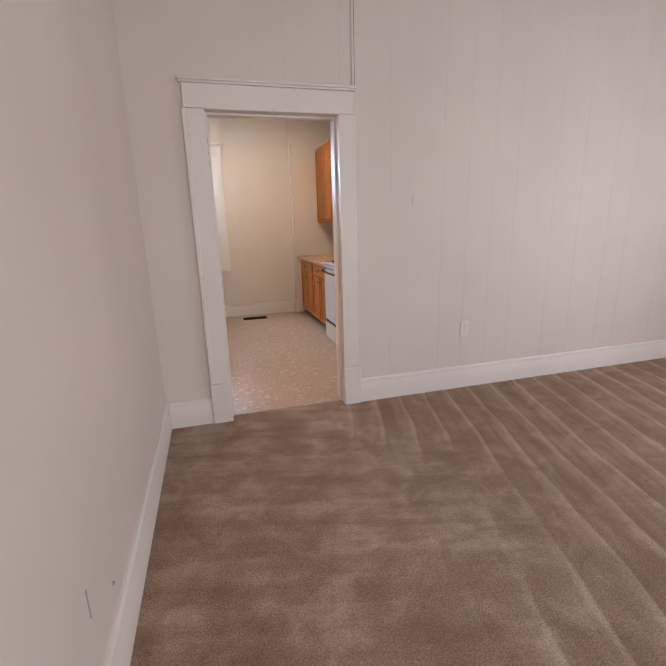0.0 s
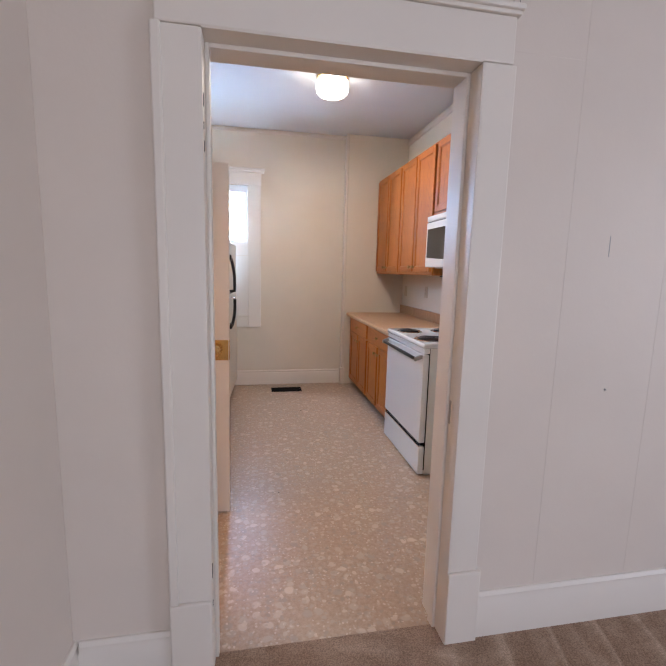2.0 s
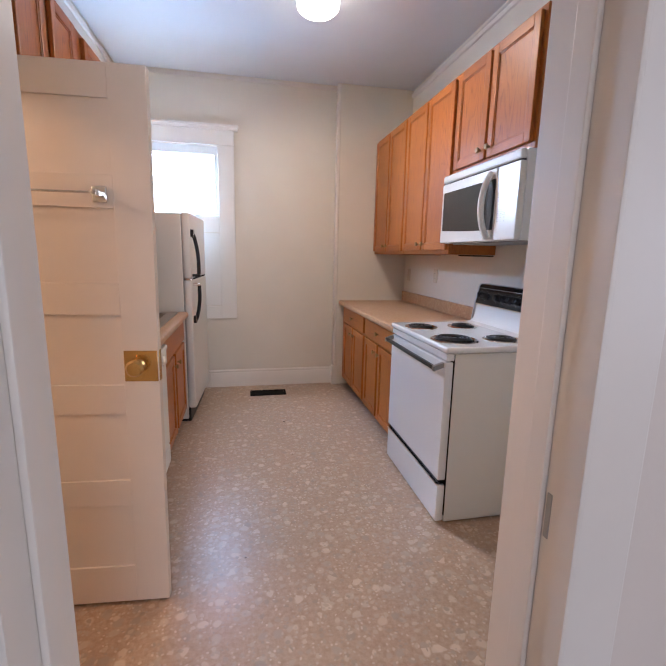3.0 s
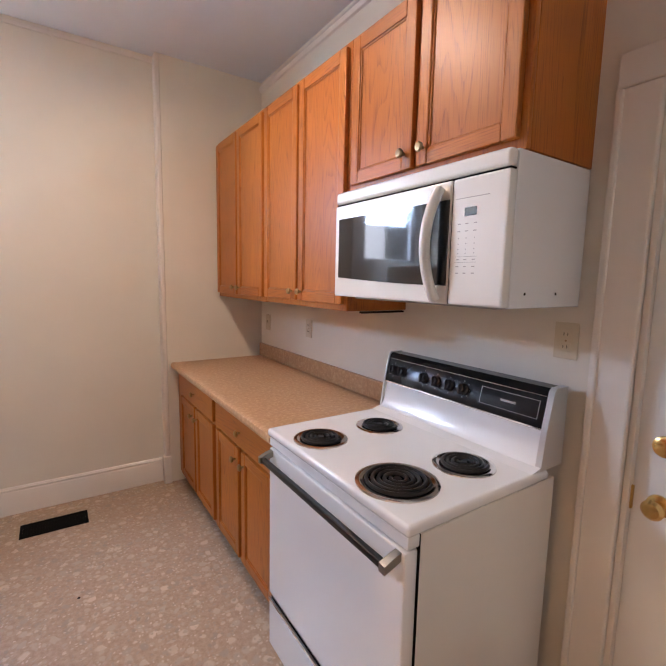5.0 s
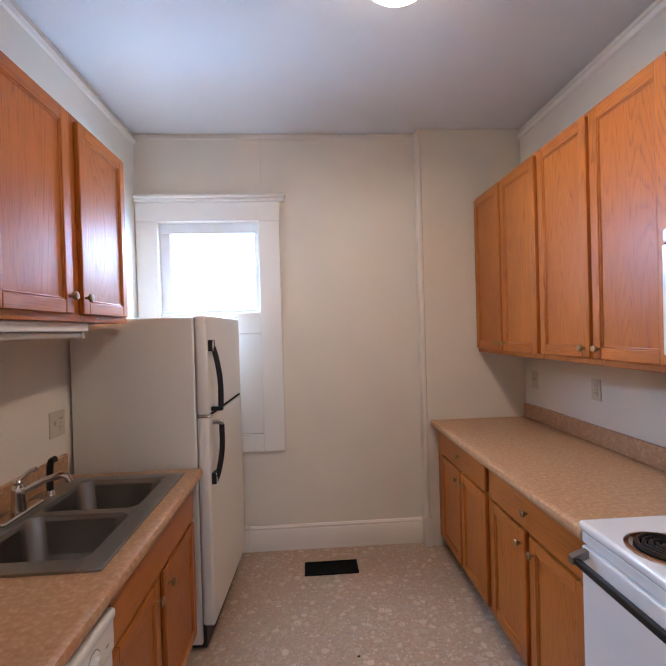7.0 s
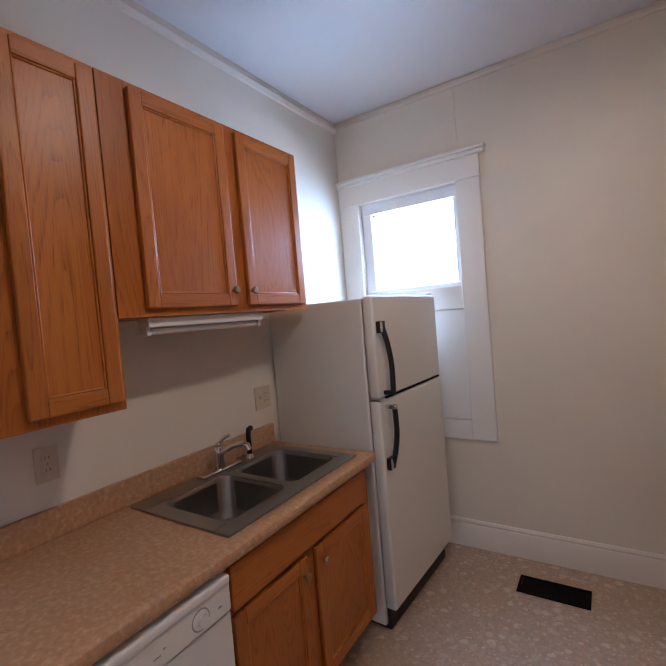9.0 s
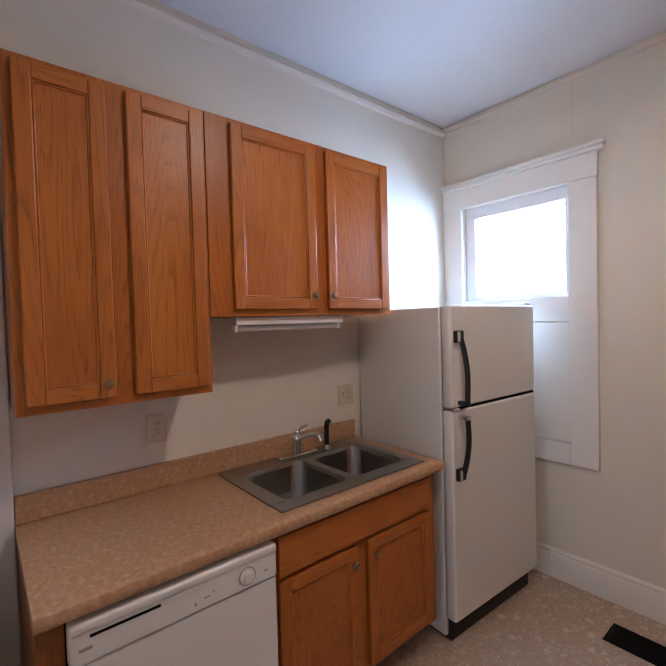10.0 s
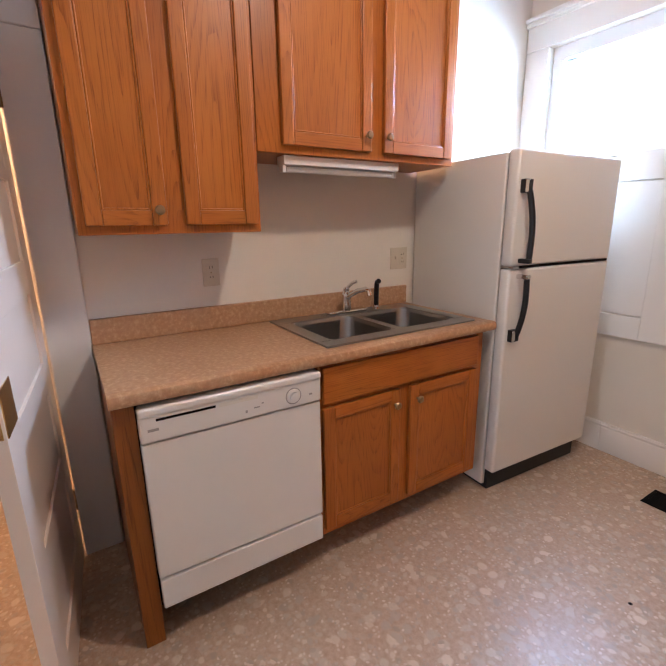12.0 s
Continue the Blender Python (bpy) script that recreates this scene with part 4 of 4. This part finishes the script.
part("panel_line", box(MX - 0.0006, MX + 0.001, 4.565, 4.640, 1.5225, 1.5235, 0), GREYM, cp)
part("panel_line", box(MX - 0.0006, MX + 0.001, 4.565, 4.640, 1.507, 1.508, 0), GREYM, cp)
for r, z in enumerate((1.612, 1.592, 1.573, 1.558, 1.543, 1.532, 1.515, 1.496, 1.478)):
    for c, y in enumerate((4.630, 4.604, 4.576)):
        w = 0.010 if r in (0, 1, 6, 7, 8) else 0.003
        part("button_print", box(MX - 0.0006, MX + 0.001, y - w / 2, y + w / 2, z - 0.0013, z + 0.0013, 0), GREYM, cp, smooth=False)
part("grease_filter", box(MX + 0.06, KX1 - 0.06, MY0 + 0.06, MY1 - 0.06, MZ0 - 0.006, MZ0 - 0.0005, 0.002), GREYM, mw)
for x in (1.95, 2.10):
    part("side_screw", lathe([(0, 0), (0.004, 0), (0.004, 0.001), (0, 0.001)], (x, MY0 + 0.0015, 1.425), (0, -1, 0), 10), DARK, mw)
bk = thing("microwave_bracket", (2.1, 5.30, 1.325), "dark metal bracket strip under the cabinet", "bracket")
part("strip", box(2.0, KX1, 5.253, 5.275, 1.321, 1.3295, 0.002), DARK, bk)
for ob in (mw, bk):
    ob.location.x -= 0.010
    ob.location.z += 0.015
bk.location.z -= 0.010

# ---- lights ----
cl = thing("ceiling_light", (1.085, 5.47, KZ), "white glass drum ceiling light with a brass base, lit", "lamp")
part("base", lathe([(0, 0), (0.115, 0), (0.125, -0.012), (0.125, -0.035), (0.112, -0.042), (0, -0.042)], (1.085, 5.47, KZ - 0.001), seg=40), BRASS, cl)
GL = part("shade", lathe([(0.113, 0), (0.124, -0.012), (0.127, -0.05), (0.122, -0.085), (0.10, -0.105), (0.05, -0.113), (0.0, -0.114)], (1.085, 5.47, KZ - 0.044), seg=40), GLOW, cl, "frosted white glass shade, glowing")
ul = thing("under_cabinet_light", (-0.2, 5.43, 1.58), "white fluorescent strip light under the cabinet, off", "lamp")
part("housing", box(-0.19, -0.125, 5.155, 5.715, 1.575, 1.609, 0.004), DWHITE, ul)
part("tube", rod((-0.157, 5.175, 1.562), (-0.157, 5.695, 1.562), 0.0125, seg=16), MWHITE, ul)
for y in (5.163, 5.706):
    part("socket", box(-0.175, -0.14, y - 0.008, y + 0.008, 1.548, 1.576, 0.003), DWHITE, ul)
ul.location.x -= 0.012
ul.location.z -= 0.042


# ---- wall plates ----
def plate(name, label, cat, m, w, kinds, look_of=PLATE):
    """A wall plate in its own xz plane, facing -y, then placed by m. kinds: o outlet, s switch."""
    t = new(name)
    t.empty_display_size = 0.05
    t.matrix_basis = m
    tagged(t, label, cat)
    def add(nm, bm, material, parent):
        ob = part(nm, bm, material)
        ob.parent = parent
        return ob
    pl = add("plate", box(-w / 2, w / 2, -0.006, 0, -0.058, 0.058, 0.003), look_of, t)
    for i, kind in enumerate(kinds):
        x = (i - (len(kinds) - 1) / 2) * 0.046
        if kind == "o":
            for z in (-0.02, 0.02):
                add("socket", box(x - 0.016, x + 0.016, -0.0085, -0.0055, z - 0.0135, z + 0.0135, 0.003), look_of, pl)
                for dx in (-0.006, 0.006):
                    add("slot", box(x + dx - 0.001, x + dx + 0.001, -0.0090, -0.0083, z - 0.003, z + 0.006, 0), DARK, pl)
        else:
            add("toggle", box(x - 0.005, x + 0.005, -0.016, -0.0055, -0.004, 0.014, 0.002), look_of, pl)
        add("screw", lathe([(0, 0), (0.003, 0), (0.003, 0.001), (0, 0.001)], (x, -0.0058, 0), (0, -1, 0), 8), PEWTER, pl)
    return t


OUT = "ivory wall outlet plate with two sockets"
plate("wall_outlet", "painted-over wall outlet plate with two sockets, on the panelled wall", "outlet", pose(2.155, 3.25, 0.494), 0.072, "o", TRIM)
plate("wall_outlet", OUT + ", above the tan worktop", "outlet", pose(KX0, 4.920, 1.120, 0, 0, 90), 0.072, "o")
plate("switch_plate", "ivory double switch plate beside the refrigerator", "switch", pose(KX0, 5.955, 1.125, 0, 0, 90), 0.115, "so")
plate("wall_outlet", OUT + ", above the bare worktop", "outlet", pose(KX1, 6.125, 1.158, 0, 0, -90), 0.072, "o")
plate("switch_plate", "ivory single switch plate near the chase", "switch", pose(KX1, 6.73, 1.14, 0, 0, -90), 0.072, "s")
plate("wall_outlet", "wide ivory outlet plate beside the stove", "outlet", pose(KX1, 4.515, 1.292, 0, 0, -90), 0.076, "o")

# ---- floor register ----
rg = thing("floor_register", (0.80, 6.685, 0), "black metal floor register by the north wall", "register")
b = box(0.634, 0.972, 6.608, 6.622, 0, 0.006, 0.002)
box(0.634, 0.972, 6.748, 6.762, 0, 0.006, 0.002, bm=b)
box(0.634, 0.648, 6.622, 6.748, 0, 0.006, 0.002, bm=b)
box(0.958, 0.972, 6.622, 6.748, 0, 0.006, 0.002, bm=b)
part("frame", b, DARK, rg)
part("well", box(0.648, 0.958, 6.622, 6.748, 0.0003, 0.0012, 0), DARK, rg)
for i in range(22):
    x = 0.655 + i * 0.0139
    part("louver", box(x, x + 0.004, 6.622, 6.748, 0.0012, 0.005, 0), DARK, rg, smooth=False)
rg.location += Vector((0.034, -0.025, 0))

# ---- washroom panel door, open into the kitchen ----
door = thing("panel_door", (KX0 + 0.01, 4.285, 0.01), "cream five-panel wooden door, open, with a brass knob plate", "door")
A0, A1, DY0, DY1, DZ = KX0 + 0.012, 0.338, 4.262, 4.297, 1.872
rails = ((0.012, 0.160), (0.408, 0.505), (0.755, 0.860), (1.102, 1.206), (1.446, 1.548), (1.772, DZ))
for a, c in ((A0, A0 + 0.11), (A1 - 0.115, A1)):
    part("stile", box(a, c, DY0, DY1, 0.012, DZ, 0.0015), DOORP, door)
for z0, z1 in rails:
    part("rail", box(A0 + 0.11, A1 - 0.115, DY0 + 0.0003, DY1 - 0.0003, z0, z1, 0.0015), DOORP, door)
for (a, z0), (z1, c) in zip(rails, rails[1:]):
    part("panel", box(A0 + 0.108, A1 - 0.113, DY0 + 0.008, DY1 - 0.008, z0 - 0.002, z1 + 0.002, 0.003), DOORP, door)
for s, y in ((-1, DY0), (1, DY1)):
    pl = part("knob_plate", box(A1 - 0.112, A1 - 0.003, min(y, y + s * 0.003), max(y, y + s * 0.003), 0.874, 0.982, 0.0012), BRASS, door, "square brass plate")
    if s < 0:
        part("knob", lathe([(0, 0), (0.026, 0), (0.024, 0.005), (0.010, 0.010), (0.010, 0.022), (0.024, 0.030), (0.029, 0.042), (0.022, 0.052), (0, 0.055)], (A1 - 0.066, y + s * 0.003, 0.930), (0, s, 0)), BRASS, pl, "round brass door knob")
part("edge_plate", box(A1 - 0.0005, A1 + 0.002, DY0 + 0.006, DY1 - 0.006, 0.874, 0.982, 0.001), BRASS, door)
for z in (0.25, 1.72):
    part("hinge", rod((A0 - 0.006, DY1 + 0.004, z - 0.045), (A0 - 0.006, DY1 + 0.004, z + 0.045), 0.006, seg=12), PEWTER, door, "painted butt hinge")
# the old door hangs slightly out of plumb
door.rotation_euler = (0, radians(0.5), radians(-4))
door.location.z += 0.008
tb = thing("towel_bar", (0.0, DY0 - 0.045, 1.49), "chrome towel bar on square posts, on the door", "towel bar")
part("bar", rod((-0.225, DY0 - 0.048, 1.49), (0.200, DY0 - 0.048, 1.49), 0.004, seg=10), CHROME, tb)
for x in (-0.21, 0.192):
    part("post", box(x - 0.023, x + 0.023, DY0 - 0.012, DY0 - 0.0005, 1.465, 1.515, 0.005), CHROME, tb)
    part("stem", box(x - 0.009, x + 0.009, DY0 - 0.056, DY0 - 0.010, 1.481, 1.499, 0.003), CHROME, tb)
tb.rotation_euler = (0, 0, radians(-4))
tb.location.y -= 0.029
# washroom door casing on the kitchen side
b = box(KX0, KX0 + 0.022, 4.303, 4.442, 0, 1.925, 0.005)
box(KX0, KX0 + 0.022, 3.49, 3.60, 0, 1.925, 0.005, bm=b)
box(KX0, KX0 + 0.024, 3.49, 4.442, 1.925, 2.02, 0.005, bm=b)
box(KX0, KX0 + 0.040, 3.48, 4.444, 2.02, 2.043, 0.006, bm=b)
structure("casing_washroom", b, WHITE_TRIM, "white painted door casing with a moulded cap", "trim")

# ---- back door in the east wall, closed ----
bd = thing("door_back", (KX1 + 0.03, 3.92, 0.01), "white flush back door, closed, with brass knob and deadbolt", "door", kind="structure")
part("leaf", box(KX1 + 0.022, KX1 + 0.060, 3.548, 4.302, 0.012, 1.985, 0.003), WHITE_TRIM, bd)
for y, z, r in ((4.235, 0.865, 0.026), (4.235, 1.035, 0.0)):
    if r:
        part("knob", lathe([(0, 0), (0.031, 0), (0.030, 0.006), (0.011, 0.012), (0.011, 0.026), (0.024, 0.034), (0.028, 0.046), (0.020, 0.056), (0, 0.058)], (KX1 + 0.022, y, z), (-1, 0, 0)), BRASS, bd, "brass door knob")
    else:
        part("deadbolt", lathe([(0, 0), (0.030, 0), (0.030, 0.008), (0.020, 0.014), (0, 0.014)], (KX1 + 0.022, y, z), (-1, 0, 0)), BRASS, bd, "brass deadbolt")
part("strike", box(KX1 + 0.012, KX1 + 0.021, 4.296, 4.303, 0.83, 0.90, 0.001), BRASS, bd)
b = box(KX1 - 0.022, KX1, 4.318, 4.428, 0, 2.0, 0.006)
box(KX1 - 0.030, KX1, 4.408, 4.430, 0, 2.0, 0.006, bm=b)
box(KX1 - 0.022, KX1, 3.42, 3.52, 0, 2.0, 0.006, bm=b)
box(KX1 - 0.024, KX1, 3.42, 4.430, 2.0, 2.095, 0.006, bm=b)
box(KX1, KX1 + 0.07, 4.302, 4.319, 0, 2.0, 0.002, bm=b)
box(KX1, KX1 + 0.07, 3.521, 3.547, 0, 2.0, 0.002, bm=b)
box(KX1, KX1 + 0.07, 3.547, 4.302, 1.986, 2.0, 0.002, bm=b)
structure("casing_back_door", b, TRIM, "cream painted door casing with a rounded back band", "trim")
structure("door_sweep_trim", box(KX1 + 0.002, KX1 + 0.06, 3.548, 4.302, 0.0, 0.011, 0.002), DARK, "dark metal threshold of the back door", "trim")

# ---- small marks ----
structure("panel_scar", box(1.688, 1.691, 3.2492, 3.2502, 1.43, 1.50, 0.0003), GREYM, "short upright scar in the panelling", "trim")
structure("jamb_scar", box(OX1 - 0.0045, OX1 - 0.0025, 3.284, 3.296, 0.83, 0.915, 0.0008), GREYM, "grey scuff on the jamb", "trim")
structure("wall_mark", box(RX0, RX0 + 0.0015, 1.414, 1.420, 0.36, 0.445, 0.0005), GREYM, "short upright grey mark on the wall", "trim")
structure("wall_nail", lathe([(0, 0), (0.007, 0), (0.005, 0.006), (0, 0.007)], (RX0, 1.62, 0.275), (1, 0, 0), 10), GREYM, "small nail head in the wall", "trim")
structure("wall_nail_room", lathe([(0, 0), (0.004, 0), (0.003, 0.004), (0, 0.005)], (1.74, 3.25, 0.95), (0, -1, 0), 10), GREYM, "small nail head in the panelling", "trim")
for x, y, r in ((0.922, 5.92, 0.007), (0.93, 5.35, 0.005), (0.62, 4.4, 0.004)):
    structure("floor_burn", lathe([(0, 0), (r, 0), (r * 0.8, 0.0006), (0, 0.0008)], (x, y, 0.0), seg=9), DARK, "small dark burn mark in the vinyl", "stain")
